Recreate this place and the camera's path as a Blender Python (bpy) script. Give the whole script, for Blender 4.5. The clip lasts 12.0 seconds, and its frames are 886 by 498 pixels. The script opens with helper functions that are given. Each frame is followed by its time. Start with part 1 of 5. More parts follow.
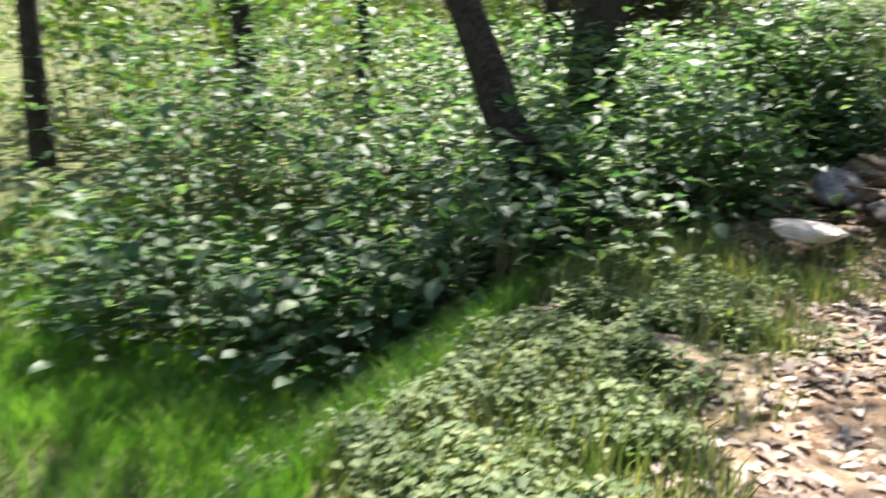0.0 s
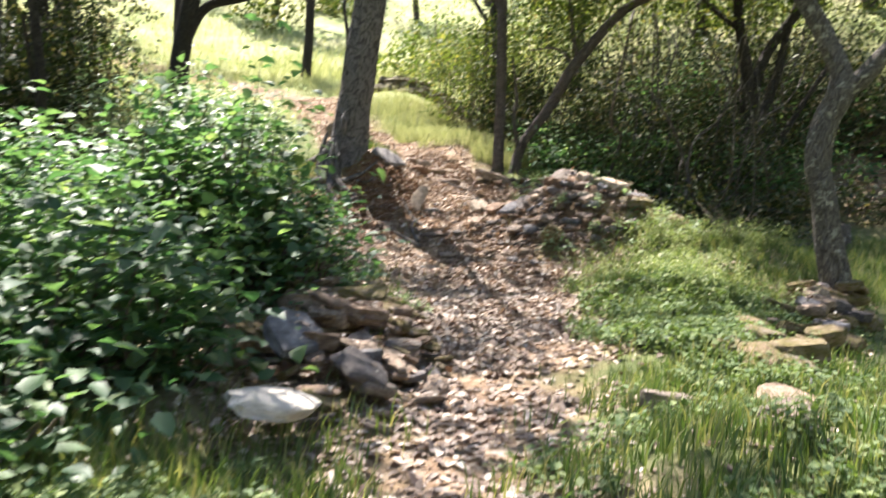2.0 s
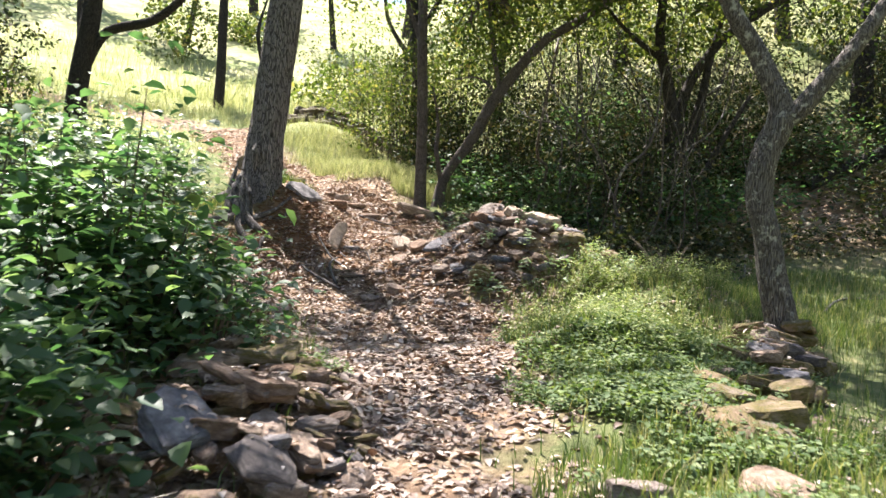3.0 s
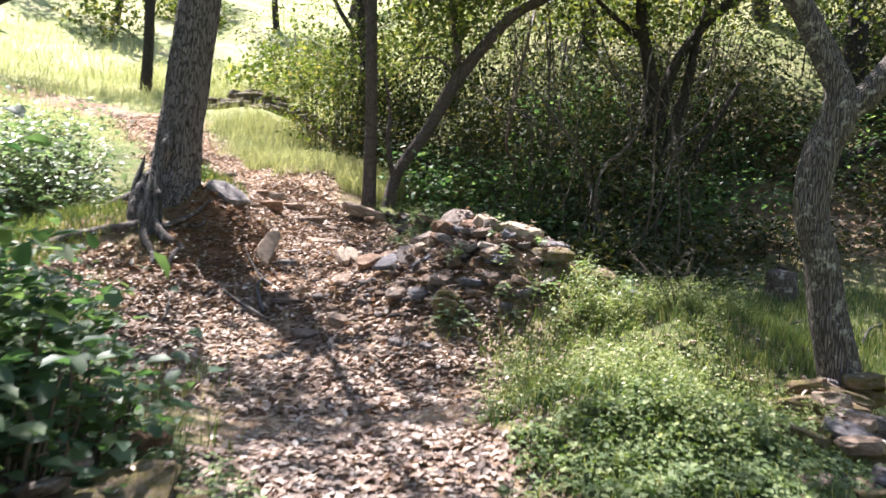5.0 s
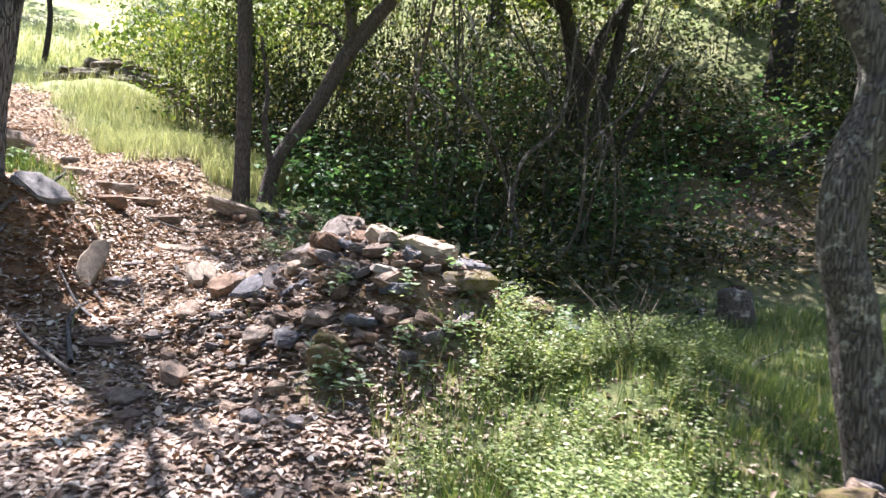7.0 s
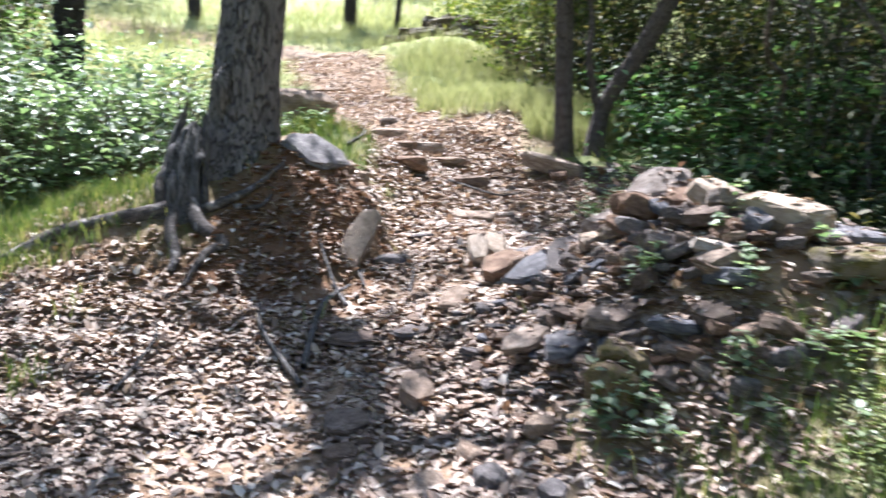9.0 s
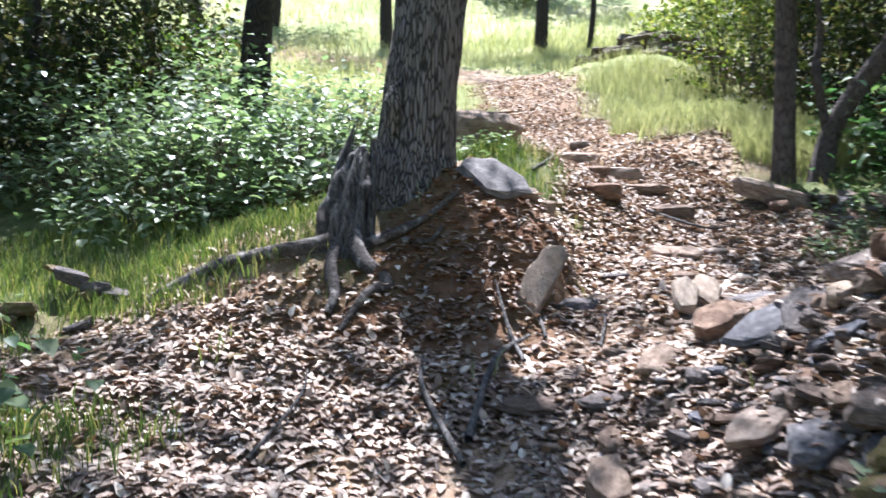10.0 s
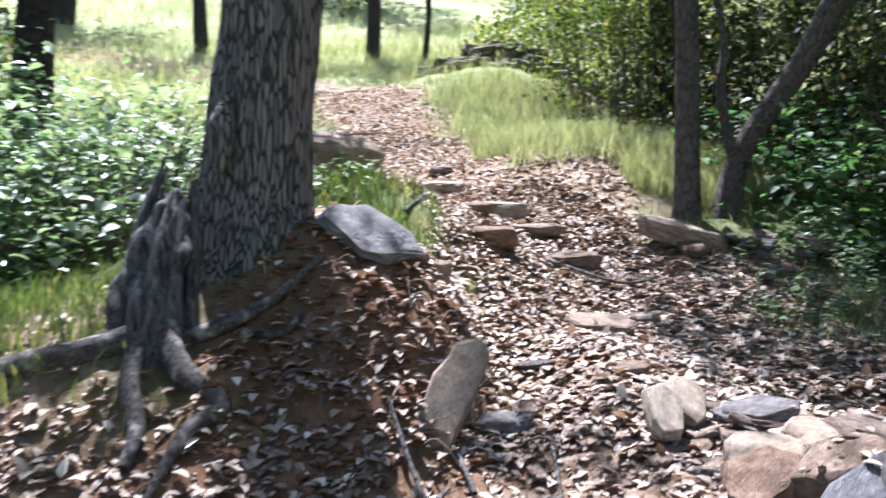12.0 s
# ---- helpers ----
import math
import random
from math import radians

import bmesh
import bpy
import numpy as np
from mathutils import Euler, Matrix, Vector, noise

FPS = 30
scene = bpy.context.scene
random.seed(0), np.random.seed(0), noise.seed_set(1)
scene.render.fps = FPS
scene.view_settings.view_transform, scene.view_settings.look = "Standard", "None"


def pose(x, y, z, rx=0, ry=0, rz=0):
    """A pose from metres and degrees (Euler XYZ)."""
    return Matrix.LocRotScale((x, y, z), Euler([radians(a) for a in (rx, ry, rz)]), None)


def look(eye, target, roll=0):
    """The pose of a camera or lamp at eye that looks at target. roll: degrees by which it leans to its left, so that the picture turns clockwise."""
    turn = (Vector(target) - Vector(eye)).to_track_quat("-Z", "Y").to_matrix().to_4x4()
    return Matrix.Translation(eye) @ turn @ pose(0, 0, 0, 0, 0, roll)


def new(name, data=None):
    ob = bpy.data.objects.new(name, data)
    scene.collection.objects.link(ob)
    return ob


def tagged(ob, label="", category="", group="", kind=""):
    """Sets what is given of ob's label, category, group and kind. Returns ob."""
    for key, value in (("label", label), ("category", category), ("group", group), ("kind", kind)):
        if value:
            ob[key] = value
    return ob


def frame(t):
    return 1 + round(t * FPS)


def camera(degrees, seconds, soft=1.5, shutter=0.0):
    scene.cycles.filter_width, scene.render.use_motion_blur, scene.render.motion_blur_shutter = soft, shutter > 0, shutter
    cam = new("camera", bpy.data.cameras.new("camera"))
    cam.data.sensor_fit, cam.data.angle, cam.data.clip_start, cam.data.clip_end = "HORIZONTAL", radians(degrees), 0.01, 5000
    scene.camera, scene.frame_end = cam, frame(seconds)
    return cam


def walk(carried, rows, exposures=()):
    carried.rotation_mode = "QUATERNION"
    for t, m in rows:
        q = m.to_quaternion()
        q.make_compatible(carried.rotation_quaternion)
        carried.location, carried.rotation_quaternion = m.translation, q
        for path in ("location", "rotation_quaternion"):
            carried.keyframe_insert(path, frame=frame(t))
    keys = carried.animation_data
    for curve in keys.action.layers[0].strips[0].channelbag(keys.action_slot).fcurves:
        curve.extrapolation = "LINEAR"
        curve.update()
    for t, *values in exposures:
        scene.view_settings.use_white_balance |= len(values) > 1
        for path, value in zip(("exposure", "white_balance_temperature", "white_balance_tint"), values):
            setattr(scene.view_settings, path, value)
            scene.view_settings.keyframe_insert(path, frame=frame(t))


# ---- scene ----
cam = camera(53.5, 12.0, shutter=0.5)
PATH = [
    (0, (-0.061, 0.269, 1.257), (0.027, 2.221, 0.832), 1.6),
    (0.5, (-0.048, 0.747, 1.212), (0.42, 2.656, 0.841), 2.6),
    (1, (-0.035, 1.171, 1.185), (0.819, 2.949, 0.854), 3.8),
    (1.5, (0.076, 1.545, 1.204), (1.219, 3.167, 0.953), 5.2),
    (2, (0.32, 1.896, 1.266), (1.632, 3.401, 1.155), 5.0),
    (2.5, (0.583, 2.225, 1.26), (1.988, 3.648, 1.237), 5.0),
    (2.7, (0.66, 2.312, 1.295), (2.085, 3.715, 1.276), 4.6),
    (4.3, (1.87, 3.576, 1.503), (3.336, 4.935, 1.432), 4.3),
    (4.5, (1.976, 3.689, 1.538), (3.455, 5.033, 1.468), 4.3),
    (5, (2.272, 4.009, 1.64), (3.792, 5.308, 1.589), 4.3),
    (5.5, (2.633, 4.428, 1.733), (4.207, 5.662, 1.711), 4.7),
    (6, (3.039, 4.768, 1.837), (4.663, 5.935, 1.81), 4.6),
    (6.5, (3.483, 5.059, 1.899), (5.142, 6.174, 1.844), 4.8),
    (6.7, (3.658, 5.157, 1.903), (5.326, 6.258, 1.839), 4.9),
    (8.3, (5.295, 6.156, 1.861), (6.706, 7.559, 1.658), 3.3),
    (8.5, (5.405, 6.199, 1.857), (6.718, 7.693, 1.644), 2.8),
    (9, (5.659, 6.347, 1.896), (6.725, 8.024, 1.671), 1.9),
    (9.5, (5.871, 6.801, 1.896), (6.731, 8.594, 1.683), 2.0),
    (10, (6.101, 7.131, 1.891), (6.784, 9.002, 1.713), 1.6),
    (10.5, (6.234, 7.617, 1.965), (6.849, 9.512, 1.791), 1.7),
    (11, (6.31, 8.065, 1.993), (6.988, 9.94, 1.838), 1.8),
    (11.5, (6.451, 8.495, 2.038), (7.296, 10.302, 1.891), 1.6),
    (12, (6.545, 8.878, 2.097), (7.594, 10.575, 1.952), 1.5),
]
walk(cam, [(t, look(eye, target, roll)) for t, eye, target, roll in PATH],
     exposures=[(0, 2.02, 6800, 10), (1, 2.15, 6800, 10), (2.5, 2.18, 6700, 12), (4.5, 2.12, 6500, 17), (6.5, 2.24, 6200, 18), (9, 2.14, 5800, 13), (12, 2.0, 5550, 14)])

# ---- world, sun, exposure ----
SUN_AZ, SUN_EL = radians(16.0), radians(60.0)      # azimuth from +y towards +x
world = bpy.data.worlds.new("sky")
scene.world = world
world.use_nodes = True
_wn = world.node_tree.nodes
_sky = _wn.new("ShaderNodeTexSky")
_sky.sky_type = "NISHITA"
_sky.sun_disc = False
_sky.sun_elevation, _sky.sun_rotation = SUN_EL, SUN_AZ
world.node_tree.links.new(_sky.outputs[0], _wn["Background"].inputs[0])
_wn["Background"].inputs[1].default_value = 0.076
sun_data = bpy.data.lights.new("sun", "SUN")
sun_data.energy, sun_data.angle, sun_data.color = 5.0, radians(0.6), (1.0, 0.97, 0.92)
sun_dir = Vector((math.sin(SUN_AZ) * math.cos(SUN_EL), math.cos(SUN_AZ) * math.cos(SUN_EL), math.sin(SUN_EL)))
sun = new("sun", sun_data)
sun.matrix_world = look(sun_dir * 60, (0, 0, 0))

rng = np.random.default_rng(7)
SQ = 2 ** 0.5


# ---- lay of the land ----
def softplus(v, k=1.0):
    return np.logaddexp(0, v / k) * k


# broad swells and hollows: centre x, centre y, radius, height
SWELLS = [
    (9.35, 9.35, 0.75, 0.16),
    (9.6, 10.0, 0.55, 0.34),
    (9.25, 11.6, 0.6, 0.13),
    (8.85, 10.6, 0.55, 0.12),
    (9.6, 12.2, 0.5, 0.1),
    (7.45, 8.8, 0.5, 0.1),
    (9.9, 8.75, 0.6, 0.12),
    (6.95, 13.1, 0.6, 0.24),
    (7.3, 14.1, 0.9, 0.2),
    (2.2, 4.2, 1.2, -0.123),
    (3.2, 3.2, 1, 0.428),
    (5.2, 4.6, 1.2, 0.28),
    (7.2, 8.6, 1.2, -0.006),
    (9.2, 9.2, 1, 0.657),
    (9.6, 7.2, 1.1, 0.454),
    (8.3, 12.9, 1, 0.32),
    (7.2, 12.4, 1, 0.126),
    (9.4, 14.6, 1, 0.646),
    (12.4, 15.6, 1.4, 0.375),
    (11, 13.2, 1.3, -0.005),
    (5.6, 13.5, 1.6, 0.096),
    (3.5, 7.5, 1.6, 0.213),
    (8.6, 10.6, 0.9, 0.099),
    (12, 6, 2.2, 0.027),
    (1, 6, 1.6, 0.139),
    (7.5, 10.3, 1, -0.054),
    (6.8, 6.3, 1.1, 0.397),
    (8.15, 13.25, 0.75, 0.325),
    (15.2, 20.5, 2, 0.755),
    (6.8, 18, 2, 0.501),
    (17.5, 19, 2.5, -1.157),
]
TRAIL = [(-1.2, -6, .7), (0.2, 0.0, .5), (1.25, 2.8, .42), (2.15, 4.0, .42), (3.3, 4.95, .48), (5.2, 6.8, .75), (6.7, 8.6, 1.1), (7.75, 10.3, .95), (9.1, 11.6, .62),
         (10.35, 13.0, .98), (10.85, 14.6, 1.05), (11.1, 16.6, .9), (12.2, 19.5, .8), (13.0, 22.5, .8), (12.0, 27.0, .8), (9, 33, .8)]


# shoulder above the grassy drop beside the start of the trail
SHOULDER = [(-1.3, -1.5), (-0.35, 2.2), (0.02, 3.0), (0.6, 4.25), (1.3, 5.3), (2.3, 6.6)]


def beyond_shoulder(x, y):
    """Distance to the low side of the shoulder (negative on the trail's side)."""
    best, sign = np.full(np.shape(x), 1e9), np.zeros(np.shape(x))
    for (ax, ay), (bx, by) in zip(SHOULDER, SHOULDER[1:]):
        dx, dy = bx - ax, by - ay
        u = np.clip(((x - ax) * dx + (y - ay) * dy) / (dx * dx + dy * dy), 0, 1)
        d = np.hypot(x - ax - u * dx, y - ay - u * dy)
        side = np.where(dx * (y - ay) - dy * (x - ax) > 0, 1.0, -1.0)
        sign = np.where(d < best, side, sign)
        best = np.minimum(best, d)
    return best * sign


def trail_edge(x, y):
    """Distance beyond the trail's edge (negative on the trail)."""
    best = np.full(np.shape(x), 1e9)
    for (ax, ay, aw), (bx, by, bw) in zip(TRAIL, TRAIL[1:]):
        dx, dy = bx - ax, by - ay
        u = np.clip(((x - ax) * dx + (y - ay) * dy) / (dx * dx + dy * dy), 0, 1)
        d = np.hypot(x - ax - u * dx, y - ay - u * dy) - (aw + u * (bw - aw))
        best = np.minimum(best, d)
    return best


def wobble(x, y, f, k=0.0):
    """Smooth uneven field, about -1 to 1."""
    return (np.sin(x * f + 1.3 + k) * np.cos(y * f * 1.13 - 0.7 + k) + 0.6 * np.sin((x * 0.7 + y * 1.1) * f * 1.9 + 2.1 * k)
            + 0.4 * np.cos((x * 1.3 - y * 0.8) * f * 3.1 + k)) / 1.6


def base_height(x, y):
    s, t = (x + y) / SQ, (x - y) / SQ
    s = 30 - softplus(30 - s, 3.0)
    t = np.clip(t, -25, 25)
    z = -0.017 + 0.029 * s + 0.163 * softplus(s - 11.5) + 0.113 * softplus(s - 20, 2) - 0.012 * t + 0.086 * softplus(t - 2, 1.5) + 0.012 * softplus(-t - 3, 1.5)
    for cx, cy, r, k in SWELLS:
        z = z + k * np.exp(-((x - cx) ** 2 + (y - cy) ** 2) / r ** 2)
    return z


def height(x, y):
    x, y = np.asarray(x, float), np.asarray(y, float)
    e = trail_edge(x, y)
    z = base_height(x, y)
    # cut bank under the big oak, steep towards the trail
    step = 1 / (1 + np.exp(-(e - 0.02 + 0.05 * wobble(x, y, 5.0)) / 0.06))
    z = z + 0.40 * (step - 0.45) * np.exp(-(((x - 8.75) / 0.75) ** 2 + ((y - 12.75) / 1.0) ** 2) ** 2) * (x - y < -2.6)
    # grassy drop on the low side of the shoulder
    k = np.clip((beyond_shoulder(x, y) + 0.1) / 1.1, 0, 1)
    z = z - 0.62 * k * k * (3 - 2 * k) / (1 + np.exp((y - 6.3) / 0.4)) / (1 + np.exp((-4 - x) / 0.7))
    # the hollow's far bank and the hillside beyond
    bank = np.hypot(x - 5, y - 4)
    side = 1 / (1 + np.exp(-(x - y - 1.0) / 1.5))
    z = z + side * 0.55 * (softplus(bank - 14.0, 1.0) - softplus(bank - 24.0, 2.0))
    far = np.hypot(x - 8, y - 10)
    z = z + 0.40 * (softplus(far - 24, 3.0) - softplus(far - 75, 8.0))
    rough = np.clip((e + 0.3) / 0.8, 0, 1)
    soil = red_earth(x, y)
    z = z + soil * (0.03 * wobble(x, y, 11.0, 0.5) + 0.018 * wobble(x, y, 23.0, 2.5))
    return z + 0.025 * wobble(x, y, 2.3) + (0.012 + 0.02 * rough) * wobble(x, y, 6.1, 1.0)


def ground_z(x, y):
    return float(height(x, y))


def litter(x, y):
    """How much the ground is bare earth and fallen leaves (1) or green (0)."""
    e = trail_edge(x, y) + 0.22 * wobble(x, y, 2.9, 2.0) + 0.1 * wobble(x, y, 9.0, 3.0)
    m = np.clip(0.5 - e / 0.45, 0, 1)
    for cx, cy, r in ((7.2, 11.4, 1.7), (8.3, 12.3, 1.3), (8.6, 9.4, 1.2), (6.2, 10.2, 1.6), (9.3, 9.5, 1.3), (10.6, 11.2, 1.0), (11.3, 12.9, .9), (9.9, 10.6, .9), (11.9, 15.0, .8), (17.5, 9.5, 3.0), (2.9, 6.1, 1.1), (6.2, 12.2, 1.0), (6.6, 12.7, .9)):
        m = np.maximum(m, np.clip(1.35 - np.hypot(x - cx, y - cy) / r + 0.25 * wobble(x, y, 3.3), 0, 1))
    return m


def red_earth(x, y):
    """Bare red soil of the cut bank."""
    return np.clip(1.3 * np.exp(-((x - 8.35) ** 2 + (y - 12.2) ** 2) / 0.8 ** 2) + 1.0 * np.exp(-((x - 7.6) ** 2 + (y - 12.2) ** 2) / 0.7 ** 2), 0, 1) * (0.8 + 0.2 * wobble(x, y, 7.0))


# ---- materials ----
class Mat:
    def __init__(self, name):
        self.m = bpy.data.materials.new(name)
        self.m.use_nodes = True
        self.t = self.m.node_tree
        self.b = self.t.nodes["Principled BSDF"]
        self.out = self.t.nodes["Material Output"]

    def n(self, kind, **kw):
        node = self.t.nodes.new(kind)
        for k, v in kw.items():
            if k in node.inputs:
                node.inputs[k].default_value = v
        return node

    def l(self, a, b):
        self.t.links.new(a, b)

    def coords(self):
        return self.n("ShaderNodeTexCoord").outputs["Object"]

    def noise(self, scale, detail=4.0, rough=0.6, vec=None):
        node = self.n("ShaderNodeTexNoise", Scale=scale, Detail=detail, Roughness=rough)
        if vec is not None:
            self.l(vec, node.inputs["Vector"])
        return node.outputs["Fac"]

    def ramp(self, fac, *stops):
        node = self.n("ShaderNodeValToRGB")
        r = node.color_ramp
        while len(r.elements) < len(stops):
            r.elements.new(0.5)
        for e, (p, col) in zip(r.elements, stops):
            e.position, e.color = p, (*col, 1)
        self.l(fac, node.inputs[0])
        return node.outputs[0]

    def mix(self, fac, a, b, mode="MIX"):
        node = self.t.nodes.new("ShaderNodeMix")
        node.data_type, node.blend_type = "RGBA", mode
        for sock, v in ((node.inputs[0], fac), (node.inputs[6], a), (node.inputs[7], b)):
            if isinstance(v, bpy.types.NodeSocket):
                self.l(v, sock)
            elif isinstance(v, (int, float)):
                sock.default_value = v
            else:
                sock.default_value = (*v, 1)
        return node.outputs[2]

    def bump(self, fac, strength, dist):
        node = self.n("ShaderNodeBump", Strength=strength, Distance=dist)
        self.l(fac, node.inputs["Height"])
        self.l(node.outputs[0], self.b.inputs["Normal"])
        return node

    def rough(self, v):
        self.b.inputs["Roughness"].default_value = v
        return self

    def spec(self, v):
        self.b.inputs["Specular IOR Level"].default_value = v
        return self

    def colour(self, sock):
        self.l(sock, self.b.inputs["Base Color"])


def leaf_material(name, stops, translucent=0.4, rough=0.45, spec=0.5, tint=(1.2, 1.35, 0.5)):
    q = Mat(name)
    geo = q.n("ShaderNodeNewGeometry")
    col = q.ramp(geo.outputs["Random Per Island"], *stops)
    col = q.mix(0.35, col, q.ramp(q.noise(1.3), (0.3, (0.45, 0.45, 0.45)), (0.7, (1.3, 1.25, 1.0))), "MULTIPLY")
    q.colour(col)
    q.rough(rough).spec(spec)
    tr = q.n("ShaderNodeBsdfTranslucent")
    q.l(q.mix(1.0, col, tint, "MULTIPLY"), tr.inputs[0])
    mx = q.n("ShaderNodeMixShader", Fac=translucent)
    q.l(q.b.outputs[0], mx.inputs[1])
    q.l(tr.outputs[0], mx.inputs[2])
    q.l(mx.outputs[0], q.out.inputs[0])
    return q.m


def ground_material():
    q = Mat("woodland_ground")
    p = q.coords()
    att = q.n("ShaderNodeAttribute")
    att.attribute_name = "litter"
    dirt = q.ramp(q.noise(3.0, 6, 0.65, p), (0.3, (0.15, 0.09, 0.055)), (0.55, (0.29, 0.195, 0.13)), (0.75, (0.42, 0.32, 0.23)))
    vor = q.n("ShaderNodeTexVoronoi", Scale=26.0)
    q.l(p, vor.inputs["Vector"])
    sep = q.n("ShaderNodeSeparateColor")
    q.l(vor.outputs["Color"], sep.inputs[0])
    flakes = q.ramp(sep.outputs[0], (0.0, (0.10, 0.06, 0.04)), (0.45, (0.27, 0.18, 0.12)), (0.8, (0.42, 0.33, 0.25)), (1.0, (0.55, 0.47, 0.38)))
    earth = q.mix(q.ramp(q.noise(1.7, 3, 0.5, p), (0.42, (0, 0, 0)), (0.6, (0.75, 0.75, 0.75))), dirt, flakes)
    red = q.n("ShaderNodeAttribute")
    red.attribute_name = "red_earth"
    earth = q.mix(red.outputs["Fac"], earth, q.ramp(q.noise(7.0, 6, 0.7, p), (0.3, (0.055, 0.026, 0.014)), (0.7, (0.22, 0.105, 0.055))))
    green = q.ramp(q.noise(5.0, 6, 0.7, p), (0.3, (0.05, 0.06, 0.025)), (0.5, (0.11, 0.13, 0.05)), (0.66, (0.2, 0.18, 0.09)), (0.8, (0.26, 0.19, 0.12)))
    mead = q.n("ShaderNodeAttribute")
    mead.attribute_name = "meadow"
    meadow = q.ramp(q.noise(0.5, 8, 0.7, p), (0.3, (0.13, 0.18, 0.06)), (0.45, (0.24, 0.27, 0.11)), (0.6, (0.38, 0.36, 0.19)), (0.75, (0.28, 0.22, 0.13)))
    green = q.mix(mead.outputs["Fac"], green, meadow)
    q.colour(q.mix(att.outputs["Fac"], green, earth))
    q.rough(0.95).spec(0.15)
    q.bump(q.noise(38.0, 5, 0.7, p), 0.9, 0.03)
    return q.m


def bark_material(name, dark, light, lichen, scale=1.0, lichen_at=0.66):
    q = Mat(name)
    p = q.coords()
    mp = q.n("ShaderNodeMapping")
    mp.inputs["Scale"].default_value = (scale, scale, 0.11 * scale)
    q.l(p, mp.inputs[0])
    warp = q.n("ShaderNodeVectorMath")
    warp.operation = "MULTIPLY_ADD"
    nz = q.n("ShaderNodeTexNoise", Scale=5.0, Detail=3.0)
    q.l(p, nz.inputs["Vector"])
    q.l(nz.outputs["Color"], warp.inputs[0])
    warp.inputs[1].default_value = (0.022, 0.022, 0.022)
    q.l(mp.outputs[0], warp.inputs[2])
    cells = q.n("ShaderNodeTexVoronoi", Scale=52.0)
    cells.feature = "DISTANCE_TO_EDGE"
    q.l(warp.outputs[0], cells.inputs["Vector"])
    fine = q.noise(60.0, 5, 0.7, mp.outputs[0])
    plate = q.ramp(cells.outputs["Distance"], (0.0, (0, 0, 0)), (0.16, (1, 1, 1)))
    ridges = q.mix(0.48, plate, fine)
    col = q.ramp(ridges, (0.2, dark), (0.55, tuple((a + b) / 2 for a, b in zip(dark, light))), (0.8, light))
    spots = q.ramp(q.noise(11.0, 5, 0.7, p), (lichen_at, (0, 0, 0)), (lichen_at + 0.07, (0.8, 0.8, 0.8)))
    q.colour(q.mix(spots, col, lichen))
    q.rough(0.92).spec(0.2)
    q.bump(ridges, 1.0, 0.045 / scale)
    return q.m


def stone_material(name, stops, moss=0.0):
    q = Mat(name)
    p = q.coords()
    info = q.n("ShaderNodeObjectInfo")
    base = q.ramp(q.noise(6.0, 7, 0.65, p), *stops)
    tint = q.ramp(info.outputs["Random"], (0.0, (0.6, 0.52, 0.48)), (0.35, (0.92, 0.82, 0.74)), (0.7, (1.1, 1.05, 1.0)), (1.0, (0.8, 0.84, 0.92)))
    base = q.mix(1.0, base, tint, "MULTIPLY")
    strata = q.n("ShaderNodeMapping")
    strata.inputs["Scale"].default_value = (1.5, 1.5, 14.0)
    q.l(p, strata.inputs[0])
    lines = q.noise(5.0, 4, 0.6, strata.outputs[0])
    base = q.mix(0.45, base, q.ramp(lines, (0.35, (0.45, 0.42, 0.4)), (0.6, (1.15, 1.12, 1.1))), "MULTIPLY")
    if moss:
        base = q.mix(q.ramp(q.noise(4.0, 6, 0.7, p), (1 - moss - 0.08, (0, 0, 0)), (1 - moss + 0.08, (1, 1, 1))), base,
                     q.ramp(q.noise(30.0, 3, 0.6, p), (0.35, (0.055, 0.05, 0.015)), (0.65, (0.17, 0.13, 0.04))))
    q.colour(base)
    q.rough(0.85).spec(0.3)
    q.bump(q.noise(24.0, 7, 0.7, p), 0.7, 0.03)
    return q.m


def wood_material(name, dark, light):
    q = Mat(name)
    p = q.coords()
    mp = q.n("ShaderNodeMapping")
    mp.inputs["Scale"].default_value = (1, 1, 0.1)
    q.l(p, mp.inputs[0])
    grain = q.noise(40.0, 5, 0.7, mp.outputs[0])
    q.colour(q.mix(q.noise(3.0, 3, 0.5, p), q.ramp(grain, (0.35, dark), (0.65, light)), dark))
    q.rough(0.9).spec(0.2)
    q.bump(grain, 0.8, 0.02)
    return q.m


M_GROUND = ground_material()
M_OAK = bark_material("oak_bark", (0.035, 0.03, 0.029), (0.27, 0.238, 0.235), (0.28, 0.27, 0.25), 0.85, 0.74)
M_DARK = bark_material("dark_bark", (0.018, 0.015, 0.014), (0.075, 0.062, 0.056), (0.12, 0.11, 0.09), 1.1, 0.74)
M_THIN = bark_material("grey_bark", (0.045, 0.036, 0.034), (0.17, 0.14, 0.135), (0.25, 0.24, 0.21), 1.4, 0.7)
M_LICHEN = bark_material("lichen_bark", (0.05, 0.042, 0.038), (0.19, 0.165, 0.15), (0.46, 0.44, 0.38), 1.2, 0.56)
M_TWIG = wood_material("bare_twigs", (0.09, 0.07, 0.055), (0.26, 0.21, 0.17))
# copy of the bare twigs, darkened to stand for shade inside shrubs
M_SHADETWIG = wood_material("shaded_twigs", (0.03, 0.024, 0.02), (0.1, 0.08, 0.065))
M_SNAG = wood_material("weathered_wood", (0.014, 0.012, 0.012), (0.32, 0.29, 0.28))
